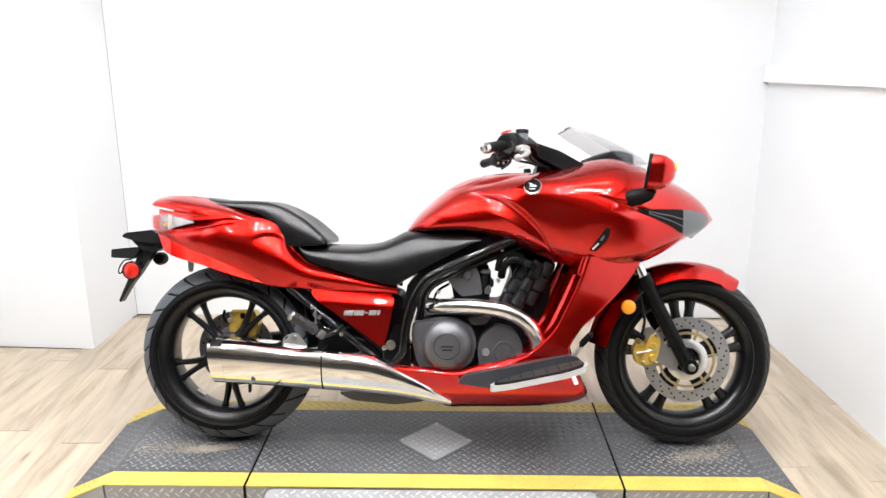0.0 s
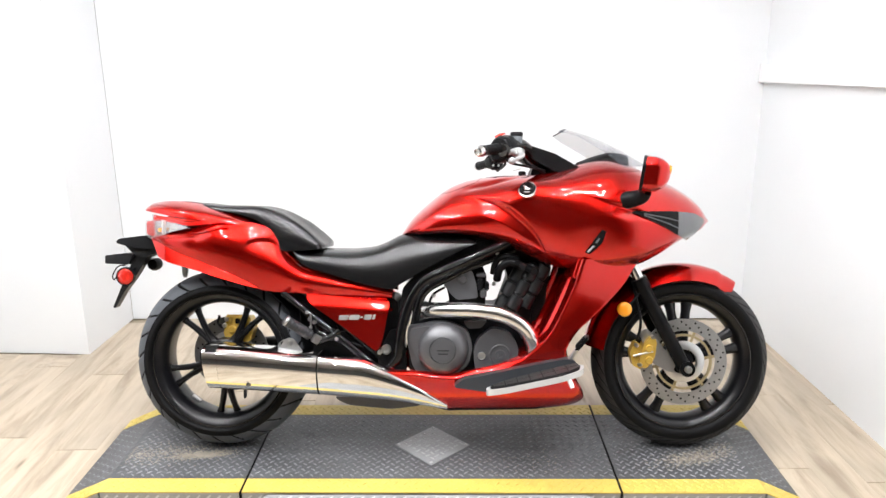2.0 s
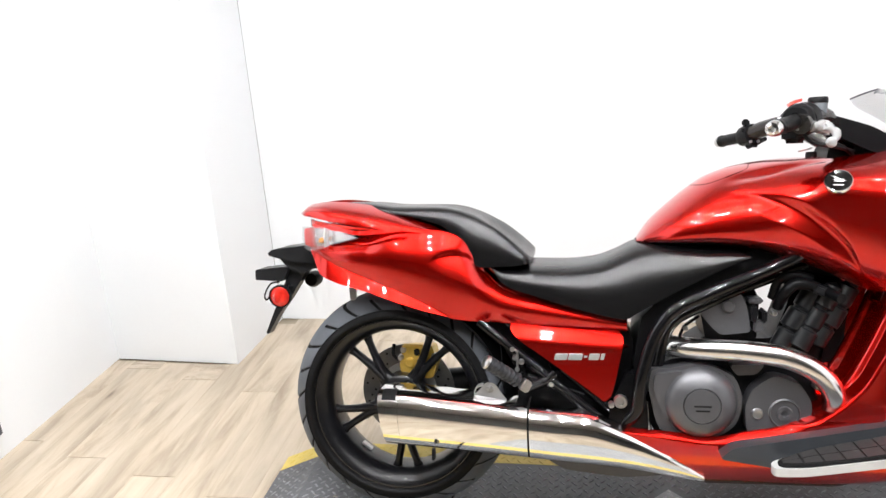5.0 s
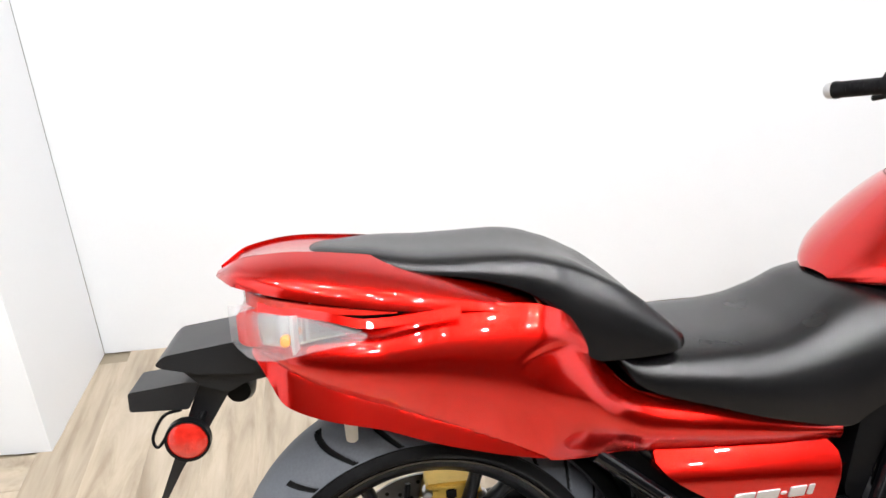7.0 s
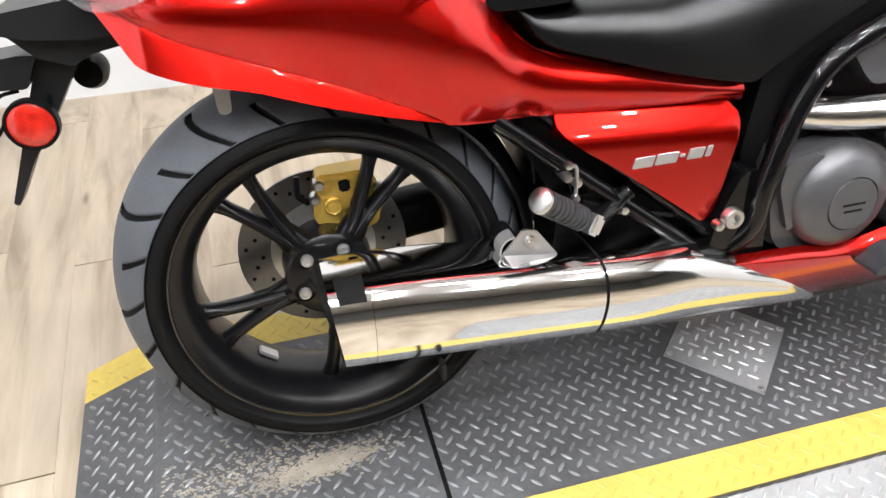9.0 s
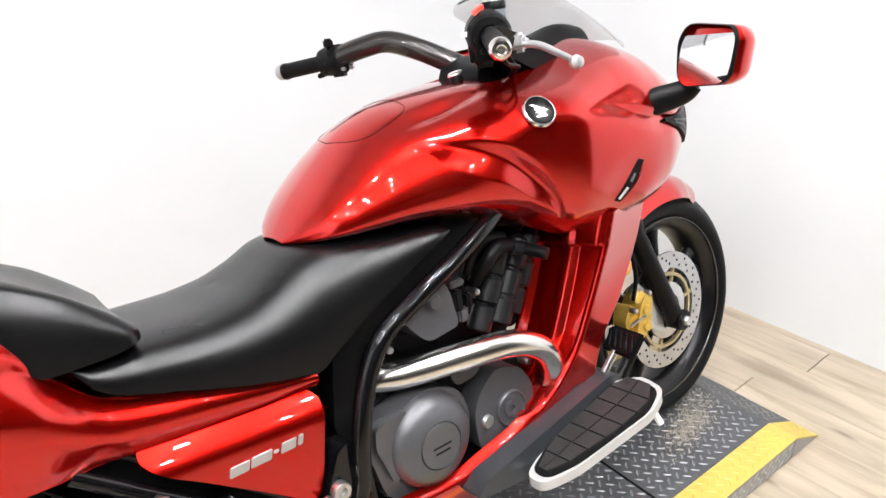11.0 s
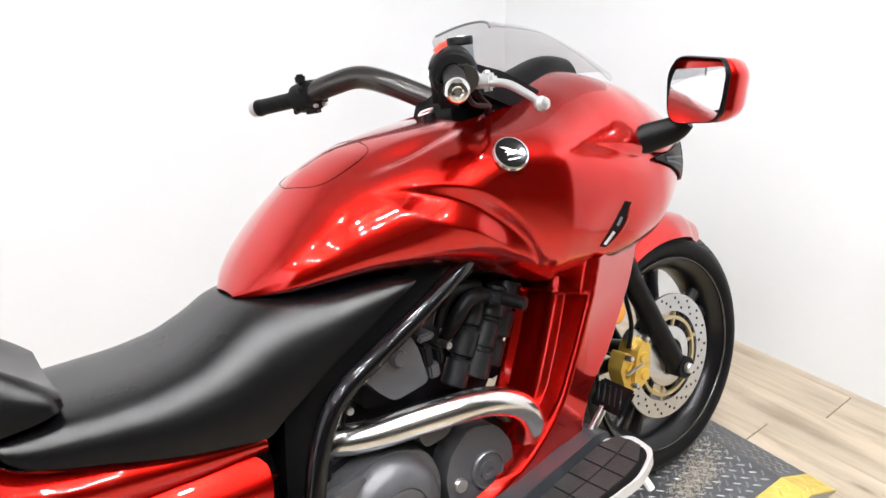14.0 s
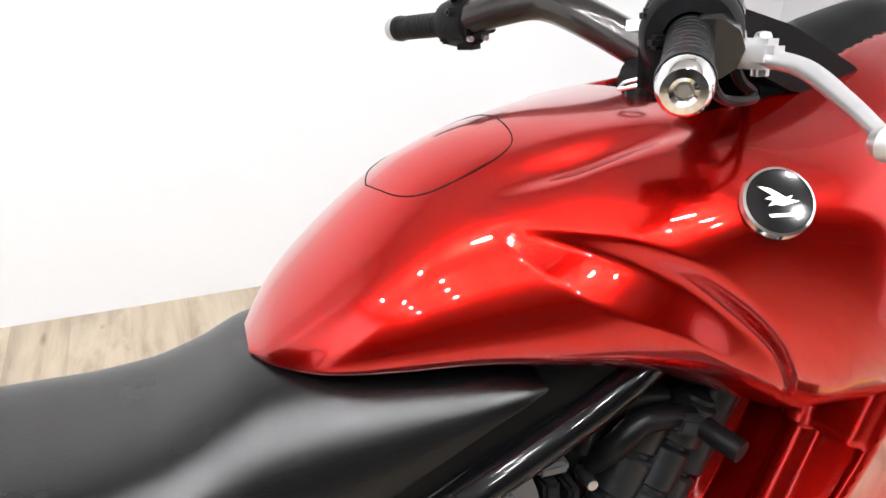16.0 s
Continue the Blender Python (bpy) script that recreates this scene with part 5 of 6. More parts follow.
part("cover_step", prism(rounded([(0.665, 0.405), (0.67, 0.44), (0.735, 0.45), (0.725, 0.41), (0.70, 0.33), (0.69, 0.33)], 0.01), -0.15, -0.175, 0.006), CAST, cover)
pump = part("pump_cover", prism(rounded([(0.882, 0.30), (0.878, 0.37), (0.895, 0.41), (0.94, 0.442), (0.968, 0.437), (1.0, 0.425), (1.028, 0.38), (1.024, 0.325), (0.985, 0.292), (0.92, 0.283)], 0.018), -0.10, -0.172, 0.01, 3), CAST, engine, "small grey engine cover", smooth=50)
part("pump_disc", turned([(0.036, -0.168), (0.036, -0.175), (0.033, -0.178), (0.031, -0.174), (0.018, -0.174), (0.017, -0.179), (0.008, -0.179), (0.007, -0.175), (0, -0.175)], (0.966, 0, 0.352), n=48), CAST, pump)
part("sight_glass", turned([(0.0135, -0.165), (0.0135, -0.176), (0.011, -0.179), (0.006, -0.177), (0, -0.178)], (0.905, 0, 0.350), n=30), STEEL, pump, "steel filler bolt")
part("bridge_cover", prism(rounded([(0.845, 0.462), (0.86, 0.437), (0.905, 0.44), (0.925, 0.465)], 0.008), -0.10, -0.158, 0.006), CAST, engine)
for x, z in ((0.955, 0.468), (1.02, 0.447), (1.045, 0.41), (0.69, 0.30)):
    part("case_bolt", turned([(0, -0.012), (0.006, -0.011), (0.008, -0.006), (0.008, 0.02)], (x, -0.14, z), n=12), STEEL, engine)
throttle = part("head_cover", prism(rounded([(0.775, 0.588), (0.80, 0.602), (0.868, 0.637), (0.878, 0.62), (0.885, 0.60), (0.895, 0.54), (0.825, 0.532), (0.805, 0.55)], 0.01), -0.06, -0.142, 0.008, 3), CAST, engine, "grey cylinder head cover", smooth=50)
part("cover_boss", turned([(0, -0.155), (0.012, -0.154), (0.015, -0.148), (0.015, -0.13)], (0.842, 0, 0.603), n=24), CAST, throttle)
for k, (x, z, w, h) in enumerate(((0.905, 0.615, 0.034, 0.014), (0.90, 0.585, 0.018, 0.04), (0.912, 0.553, 0.022, 0.028), (0.925, 0.578, 0.012, 0.03))):
    part("head_fitting", box((w, 0.05, h), (x, -0.115 - 0.006 * (k % 2), z), 0.004), CAST_DARK if k % 2 else CAST, engine)
# the front cylinder: stacked ribbed barrels leaning forward
lean = Euler((0, radians(28), 0)).to_matrix()
for k in range(3):
    x, y = 0.99 + 0.046 * k, -0.105 - 0.01 * (k % 2)
    rings = [(0.0, -0.085)]
    for j in range(3):
        r = 0.0235 + 0.0025 * ((j + k) % 2)
        z = -0.085 + 0.056 * j - 0.01 * k
        rings += [(r - 0.003, z), (r, z + 0.003), (r, z + 0.046), (r - 0.003, z + 0.049), (r - 0.007, z + 0.05), (r - 0.007, z + 0.055)]
    rings.append((0.0, 0.083))
    barrel = turned(rings, axis="z", n=18)
    bmesh.ops.transform(barrel, matrix=Matrix.Translation((x + 0.015, y, 0.57 + 0.014 * k)) @ lean.to_4x4(), verts=barrel.verts)
    part("intake_barrel", barrel, TRIM_BLACK, engine)
part("coolant_hose", tube([(0.958, -0.12, 0.60), (0.965, -0.15, 0.635), (0.988, -0.155, 0.658), (1.02, -0.15, 0.656), (1.056, -0.14, 0.64)], 0.0135, 30, 14), BLACK, engine, "thick black coolant hose")
part("coolant_hose", tube([(0.945, -0.12, 0.62), (0.955, -0.135, 0.662), (0.985, -0.14, 0.678), (1.03, -0.13, 0.668)], 0.011, 30, 12), BLACK, engine)
part("hose_end", box((0.036, 0.03, 0.022), (1.045, -0.15, 0.644), 0.005, Euler((0, 0.4, 0)).to_matrix()), ENGINE_BLACK, engine)
part("hose_end", tube([(1.06, -0.16, 0.64), (1.075, -0.2, 0.632)], 0.012, sides=14), BLACK, engine)
part("cable", tube([(0.72, -0.12, 0.48), (0.74, -0.13, 0.545), (0.78, -0.10, 0.57)], 0.004, 20, 8), BLACK, engine)
for x, z in ((0.745, 0.545), (0.958, 0.69), (0.948, 0.585)):
    part("fitting", turned([(0, -0.01), (0.006, -0.009), (0.007, 0), (0.007, 0.02)], (x, -0.13, z), n=12), STEEL, engine)
part("radiator_side", prism(rounded([(1.075, 0.45), (1.105, 0.45), (1.15, 0.64), (1.11, 0.66)], 0.01), -0.062, 0.062, 0.006), BLACK, engine, "black radiator")
pipe = part("exhaust_header", tube([(0.685, -0.095, 0.498), (0.76, -0.15, 0.50), (0.87, -0.19, 0.504), (0.965, -0.20, 0.492), (1.035, -0.195, 0.455), (1.072, -0.18, 0.40), (1.075, -0.15, 0.34)], 0.0255, 60, 24), POLISHED, bike, "polished curved exhaust header", smooth=60)
part("header_clamp", tube([(0.70, -0.108, 0.498), (0.712, -0.117, 0.4985)], 0.029, sides=24), STEEL, pipe)

part("under_tank", prism(rounded([(0.70, 0.70), (0.88, 0.69), (0.98, 0.70), (1.12, 0.66), (1.2, 0.66), (1.2, 0.75), (0.70, 0.75)], 0.01), -0.10, 0.10, 0.006), BLACK, bike, "black airbox under the tank")
part("frame_shroud", prism(rounded([(0.64, 0.57), (0.70, 0.635), (0.80, 0.69), (0.90, 0.735), (1.02, 0.75), (1.02, 0.70), (0.88, 0.66), (0.79, 0.622), (0.71, 0.575), (0.672, 0.50), (0.64, 0.40), (0.62, 0.45)], 0.008), -0.13, 0.12, 0.005), BLACK, bike, "black shroud inside the frame")
part("cockpit_trim", prism(rounded([(1.045, 1.03), (1.06, 1.052), (1.15, 1.022), (1.235, 0.975), (1.235, 0.955), (1.16, 0.96), (1.09, 0.995)], 0.01), -0.085, -0.125, 0.006), BLACK, bike, "matte black cockpit trim")
# frame
frame_tubes = part("frame_tube", tube([(1.01, -0.155, 0.735), (0.965, -0.165, 0.713), (0.88, -0.175, 0.676), (0.79, -0.18, 0.637), (0.715, -0.18, 0.598), (0.675, -0.18, 0.548), (0.652, -0.18, 0.49), (0.636, -0.178, 0.42), (0.628, -0.172, 0.35), (0.60, -0.16, 0.31)], 0.0165, 70, 16), GLOSS, bike, "glossy black frame tube")
part("frame_tube", tube([(1.02, -0.12, 0.70), (0.9, -0.13, 0.655), (0.80, -0.135, 0.61), (0.72, -0.135, 0.565), (0.69, -0.13, 0.50), (0.665, -0.13, 0.36)], 0.014, 50, 14), GLOSS, bike)
for k in range(7):
    x = 0.935 + 0.009 * k
    part("label_bar", box((0.006, 0.001, 0.011), (x, -0.1722 + 0.0012 * k, 0.6915 + 0.0039 * k), 0.0003, Euler((0, radians(-24), 0)).to_matrix(), 1), STEEL, frame_tubes)
pivot = part("pivot_plate", prism(rounded([(0.555, 0.30), (0.655, 0.29), (0.652, 0.37), (0.63, 0.44), (0.602, 0.44), (0.568, 0.37)], 0.012), -0.13, -0.172, 0.006), GLOSS, bike, "black swing arm pivot plate")
part("pivot_bolt", turned([(0.0, -0.178), (0.007, -0.178), (0.008, -0.186), (0.0145, -0.186), (0.0165, -0.182), (0.0165, -0.17)], (0.588, 0, 0.371), n=30), STEEL, pivot)
part("panel_screw", turned([(0.0, -0.186), (0.007, -0.184), (0.008, -0.17)], (0.566, 0, 0.362), n=16), STEEL, pivot)
for a, b, r in (((0.235, -0.13, 0.556), (0.566, -0.168, 0.300), 0.0125), ((0.30, -0.12, 0.56), (0.58, -0.15, 0.33), 0.012), ((0.34, -0.13, 0.47), (0.36, -0.14, 0.40), 0.006), ((0.36, -0.14, 0.42), (0.46, -0.15, 0.385), 0.009)):
    part("subframe_tube", tube([a, b], r, sides=14), GLOSS, bike)
part("inner_body", prism(rounded([(0.22, 0.59), (0.62, 0.53), (0.64, 0.30), (0.48, 0.27), (0.345, 0.34), (0.335, 0.50)], 0.02), -0.095, 0.10, 0.01), BLACK, bike, "black inner body behind the side panel")
part("hugger", prism(rounded([(0.17, 0.60), (0.36, 0.56), (0.42, 0.42), (0.40, 0.33), (0.335, 0.33), (0.33, 0.42), (0.28, 0.51), (0.19, 0.575)], 0.008), -0.10, 0.10, 0.004), BLACK, bike)
mudguard = []
for a in np.linspace(-12, 92, 40):
    r = 0.322
    mudguard.append([(R_AXLE[0] + (r - 0.05 * abs(f) ** 3) * math.cos(radians(a)), 0.112 * f, R_AXLE[1] + (r - 0.05 * abs(f) ** 3) * math.sin(radians(a))) for f in np.linspace(-0.8, 1, 13)])
part("mudguard", solid(np.array(mudguard), 0.006), BLACK, bike, "black inner mudguard round the rear tyre")
part("exhaust_shield", prism(rounded([(0.33, 0.30), (0.335, 0.42), (0.46, 0.42), (0.60, 0.34), (0.60, 0.28)], 0.012), -0.115, -0.03, 0.006), BLACK, bike, "black heat shield above the silencer")
part("brake_line", tube([(0.40, -0.155, 0.44), (0.42, -0.16, 0.41), (0.45, -0.158, 0.395), (0.50, -0.155, 0.38)], 0.004, 24, 8), BLACK, bike)
for x, z in ((0.33, 0.47), (0.345, 0.46), (0.42, 0.405)):
    part("frame_bolt", turned([(0, -0.01), (0.006, -0.009), (0.0075, -0.004), (0.0075, 0.02)], (x, -0.155, z), n=12), STEEL, bike)
part("drain_hose", tube([(0.324, -0.175, 0.495), (0.335, -0.175, 0.491), (0.337, -0.175, 0.471), (0.336, -0.175, 0.445)], 0.0028, 24, 8), STEEL, bike, "thin braided hose with bright fittings")
for spot_at in ((0.324, -0.175, 0.495), (0.336, -0.175, 0.445)):
    part("hose_fitting", turned([(0, -0.006), (0.005, -0.005), (0.006, 0.0), (0.005, 0.005), (0, 0.006)], spot_at, n=12), STEEL, bike)
part("thin_cable", tube([(0.285, -0.12, 0.515), (0.291, -0.125, 0.488), (0.293, -0.13, 0.456)], 0.002, 16, 6), BLACK, bike)
# passenger peg
peg = new("passenger_peg")
peg.parent = bike
tagged(peg, "folded passenger foot peg")
ax = Vector((0.1, 0.045, -0.075)).normalized()
turn_peg = ax.to_track_quat("Z", "Y").to_matrix().to_4x4()
rings = []
for j in range(9):
    z = 0.008 + 0.0105 * j
    rings += [(0.0178, z), (0.0178, z + 0.0075), (0.0158, z + 0.008), (0.0158, z + 0.010)]
body = turned([(0.015, 0.006)] + rings + [(0.012, 0.105), (0, 0.105)], axis="z", n=24)
bmesh.ops.transform(body, matrix=Matrix.Translation((0.262, -0.226, 0.478)) @ turn_peg, verts=body.verts)
part("peg_rubber", body, PEG, peg, "ribbed dark grey peg rubber")
cap = turned([(0, -0.001), (0.013, -0.001), (0.0172, 0.002), (0.018, 0.008)], axis="z", n=24)
bmesh.ops.transform(cap, matrix=Matrix.Translation((0.262, -0.226, 0.478)) @ turn_peg, verts=cap.verts)
part("peg_cap", cap, STEEL, peg, "polished peg end")
part("peg_hinge", box((0.03, 0.03, 0.024), (0.355, -0.186, 0.408), 0.004, turn_peg.to_3x3()), STEEL, peg)
part("peg_arm", tube([(0.355, -0.183, 0.40), (0.40, -0.155, 0.41), (0.43, -0.15, 0.43)], 0.013, 16, 12), GLOSS, peg)


# silencer: a rounded section, fuller on its outer side
CAN = []
for a in np.linspace(0, 2 * math.pi, 96, endpoint=False):
    c, q = (math.copysign(abs(w) ** (2 / 3.6), w) for w in (math.cos(a), math.sin(a)))
    CAN.append((c * (1 - 0.4 * max(0.0, (0.25 - q) / 1.25) ** 1.4), q))


def can(x0, x1, lo, hi, mid, half, slant, n=40):
    g = []
    for f in np.linspace(0, 1, n):
        x = x0 + (x1 - x0) * f
        zm, zh = (float(hi(x)) + float(lo(x))) / 2, (float(hi(x)) - float(lo(x))) / 2
        g.append([(x - slant * (1 - f) * zh * s, float(mid(x)) + float(half(x)) * c, zm + zh * s) for c, s in CAN[::-1]])
    return np.array(g)


can_hi = curve((-0.03, 0.385), (0.02, 0.387), (0.2, 0.374), (0.40, 0.356), (0.50, 0.345), (0.60, 0.305), (0.70, 0.25), (0.79, 0.18))
can_lo = curve((-0.03, 0.24), (0.10, 0.234), (0.40, 0.216), (0.60, 0.195), (0.79, 0.160))
can_mid = curve((-0.03, -0.153), (0.40, -0.158), (0.60, -0.145), (0.79, -0.13))
can_half = curve((-0.03, 0.071), (-0.012, 0.075), (0.40, 0.077), (0.55, 0.068), (0.70, 0.047), (0.79, 0.02))
silencer = part("silencer", grid(can(0.0365, 0.362, can_lo, can_hi, can_mid, can_half, 0.0), wrap_v=True, cap_u=True), CHROME, bike, "polished rounded-box exhaust silencer", smooth=50)
part("end_ring", grid(can(-0.012, 0.036, can_lo, can_hi, can_mid, lambda q: float(can_half(q)) - 0.05 * (0.036 - q), 0.1), wrap_v=True, cap_u=True), CHROME, silencer, "polished tail ring of the silencer", smooth=50)
part("silencer_nose", grid(can(0.367, 0.79, can_lo, can_hi, can_mid, can_half, 0.0), wrap_v=True, cap_u=True), CHROME, silencer, "tapered polished nose of the silencer", smooth=50)
seam_ring = can(0.3625, 0.3665, can_lo, can_hi, can_mid, lambda x: float(can_half(x)) - 0.002, 0.0, 2)
part("silencer_seam", grid(seam_ring, wrap_v=True, cap_u=True), SEAM, silencer)
part("end_cap", grid(can(-0.0135, -0.010, lambda q: can_lo(q) + 0.01, lambda q: can_hi(q) - 0.01, can_mid, lambda q: float(can_half(q)) - 0.008, 0.22, 2), wrap_v=True, cap_u=True), SEAM, silencer, "dark exhaust outlet")
# black sheet laid on the tail ring as its dark reflection, no opening
slot = []
for x in np.linspace(-0.002, 0.031, 8):
    zm, zh = (float(can_hi(x)) + float(can_lo(x))) / 2, (float(can_hi(x)) - float(can_lo(x))) / 2
    wide = float(can_half(x)) - 0.05 * (0.036 - x)
    slot.append([(x - 0.1 * (0.036 - x) / 0.048 * zh * q, float(can_mid(x)) + (wide + 0.0004) * c, zm + (zh + 0.0004) * q) for c, q in CAN[26:39]])
part("ring_dark_reflection", solid(np.array(slot)[:, ::-1], 0.0008), SEAM, silencer, "dark reflection painted on the silencer tail ring")
part("drain_clip", box((0.007, 0.02, 0.03), (0.125, -0.215, 0.232), 0.002), SATIN, silencer)
part("resonator", prism(rounded([(0.40, 0.20), (0.45, 0.172), (0.60, 0.158), (0.70, 0.17), (0.72, 0.20)], 0.02), -0.13, -0.02, 0.01), CAST, silencer, "dull steel exhaust chamber")
bracket = part("silencer_bracket", prism(rounded([(0.228, 0.371), (0.308, 0.360), (0.309, 0.366), (0.278, 0.408), (0.258, 0.411), (0.228, 0.378)], 0.007), -0.176, -0.180, 0.001), LEVER, bike, "folded steel silencer bracket")
lap = np.array([[(0.229 + 0.079 * f + g * (0.008 - 0.036 * f), -0.1795 - 0.034 * g, 0.374 - 0.011 * f - 0.011 * g - 0.006 * g * g) for g in np.linspace(0, 1, 8)] for f in np.linspace(0, 1, 12)])
part("bracket_lap", solid(lap, 0.0035), LEVER, bracket, "steel flap welded to the silencer")
sleeve = np.array([[(0.246 + 0.018 * math.cos(a), y, 0.380 + 0.018 * math.sin(a)) for y in (-0.176, -0.165, -0.15)] for a in np.radians(np.linspace(85, 215, 16))])
part("bracket_sleeve", solid(sleeve, 0.003), LEVER, bracket, "curved steel back of the bracket")
part("bushing", turned([(0.0, -0.172), (0.013, -0.172), (0.015, -0.168), (0.015, -0.11), (0, -0.11)], (0.247, 0, 0.380), n=24), BLACK, bracket, "black rubber bushing")
part("bracket_bolt", turned([(0, -0.187), (0.003, -0.187), (0.004, -0.185), (0.0075, -0.185), (0.009, -0.182), (0.009, -0.16)], (0.267, 0, 0.394), n=20), STEEL, bracket)

# rider floorboards
for side in (1, -1):
    board = new("floorboard")
    board.parent = bike
    tagged(board, "rider floorboard with silver rim")
    ring = rounded([(0.917, -0.25), (0.917, -0.292), (0.975, -0.322), (1.155, -0.357), (1.215, -0.338), (1.228, -0.275), (1.186, -0.226), (1.033, -0.218)], 0.02, 6)

    def plate(outline, z0, z1, grow=1.0):
        c = np.mean(outline, axis=0)
        bm = bmesh.new()
        pts = [(c[0] + (x - c[0]) * grow, c[1] + (y - c[1]) * grow) for x, y in outline]
        lo = [bm.verts.new((x, side * y, 0.262 + 0.26 * (x - 0.92) + z0)) for x, y in pts]
        hi = [bm.verts.new((x, side * y, 0.262 + 0.26 * (x - 0.92) + z1)) for x, y in pts]
        bm.faces.new(lo)
        bm.faces.new(hi)
        for a in range(len(lo)):
            bm.faces.new((lo[a - 1], lo[a], hi[a], hi[a - 1]))
        return bm

    part("rim", plate(ring, -0.018, 0.0), SILVER, board, "silver painted rim")
    tread = part("tread", plate(ring, -0.002, 0.003, 0.92), SEAM, board, "black rubber tread")
    tread_in = curve((0.93, -0.262), (1.02, -0.234), (1.19, -0.24), (1.215, -0.262))
    tread_out = curve((0.93, -0.276), (0.985, -0.308), (1.15, -0.34), (1.195, -0.333), (1.215, -0.30))
    cuts = np.linspace(0.938, 1.21, 8)
    for k in range(7):
        xa, xb = cuts[k] + 0.0018, cuts[k + 1] - 0.0018
        for row in range(2):
            f0, f1 = ((0.04, 0.485), (0.515, 0.96))[row]
            bm = bmesh.new()
            corner = []
            for x, f in ((xa, f0), (xb, f0), (xb, f1), (xa, f1)):
                y = float(tread_in(x)) * (1 - f) + float(tread_out(x)) * f
                corner.append((x, side * y, 0.262 + 0.26 * (x - 0.92) + 0.003))
            lo = [bm.verts.new(q) for q in corner]
            hi = [bm.verts.new((x, y, z + 0.0032)) for x, y, z in corner]
            bm.faces.new(hi)
            for a in range(4):
                bm.faces.new((lo[a - 1], lo[a], hi[a], hi[a - 1]))
            part("tread_block", bm, TREAD_PAD, tread, smooth=0)
    part("wedge", prism(rounded([(0.81, 0.258), (0.84, 0.285), (1.175, 0.352), (1.21, 0.345), (1.205, 0.315), (0.93, 0.242)], 0.012), -side * 0.185, -side * 0.238, 0.006), WEDGE, board, "satin dark grey floorboard wedge")
    part("feeler", tube([(1.17, -side * 0.345, 0.31), (1.18, -side * 0.352, 0.285)], 0.007, sides=10), TRIM, board)
pedal = new("brake_pedal")
pedal.parent = bike
tagged(pedal, "black rubber brake pedal")
tilt = Euler((radians(-6), radians(-48), radians(-8))).to_matrix()
part("pedal_pad", box((0.055, 0.095, 0.016), (1.228, -0.235, 0.405), 0.005, tilt), BLACK, pedal)
for k in range(5):
    off = tilt @ Vector((0, -0.034 + 0.017 * k, 0.009))
    part("pad_rib", box((0.04, 0.007, 0.004), (1.228 + off.x, -0.235 + off.y, 0.405 + off.z), 0.001, tilt @ Euler((0, 0, 0.5)).to_matrix(), 1), BLACK, pedal)
part("pedal_arm", tube([(1.225, -0.225, 0.398), (1.20, -0.215, 0.36), (1.16, -0.20, 0.30)], 0.008, 16, 10), STEEL, pedal)

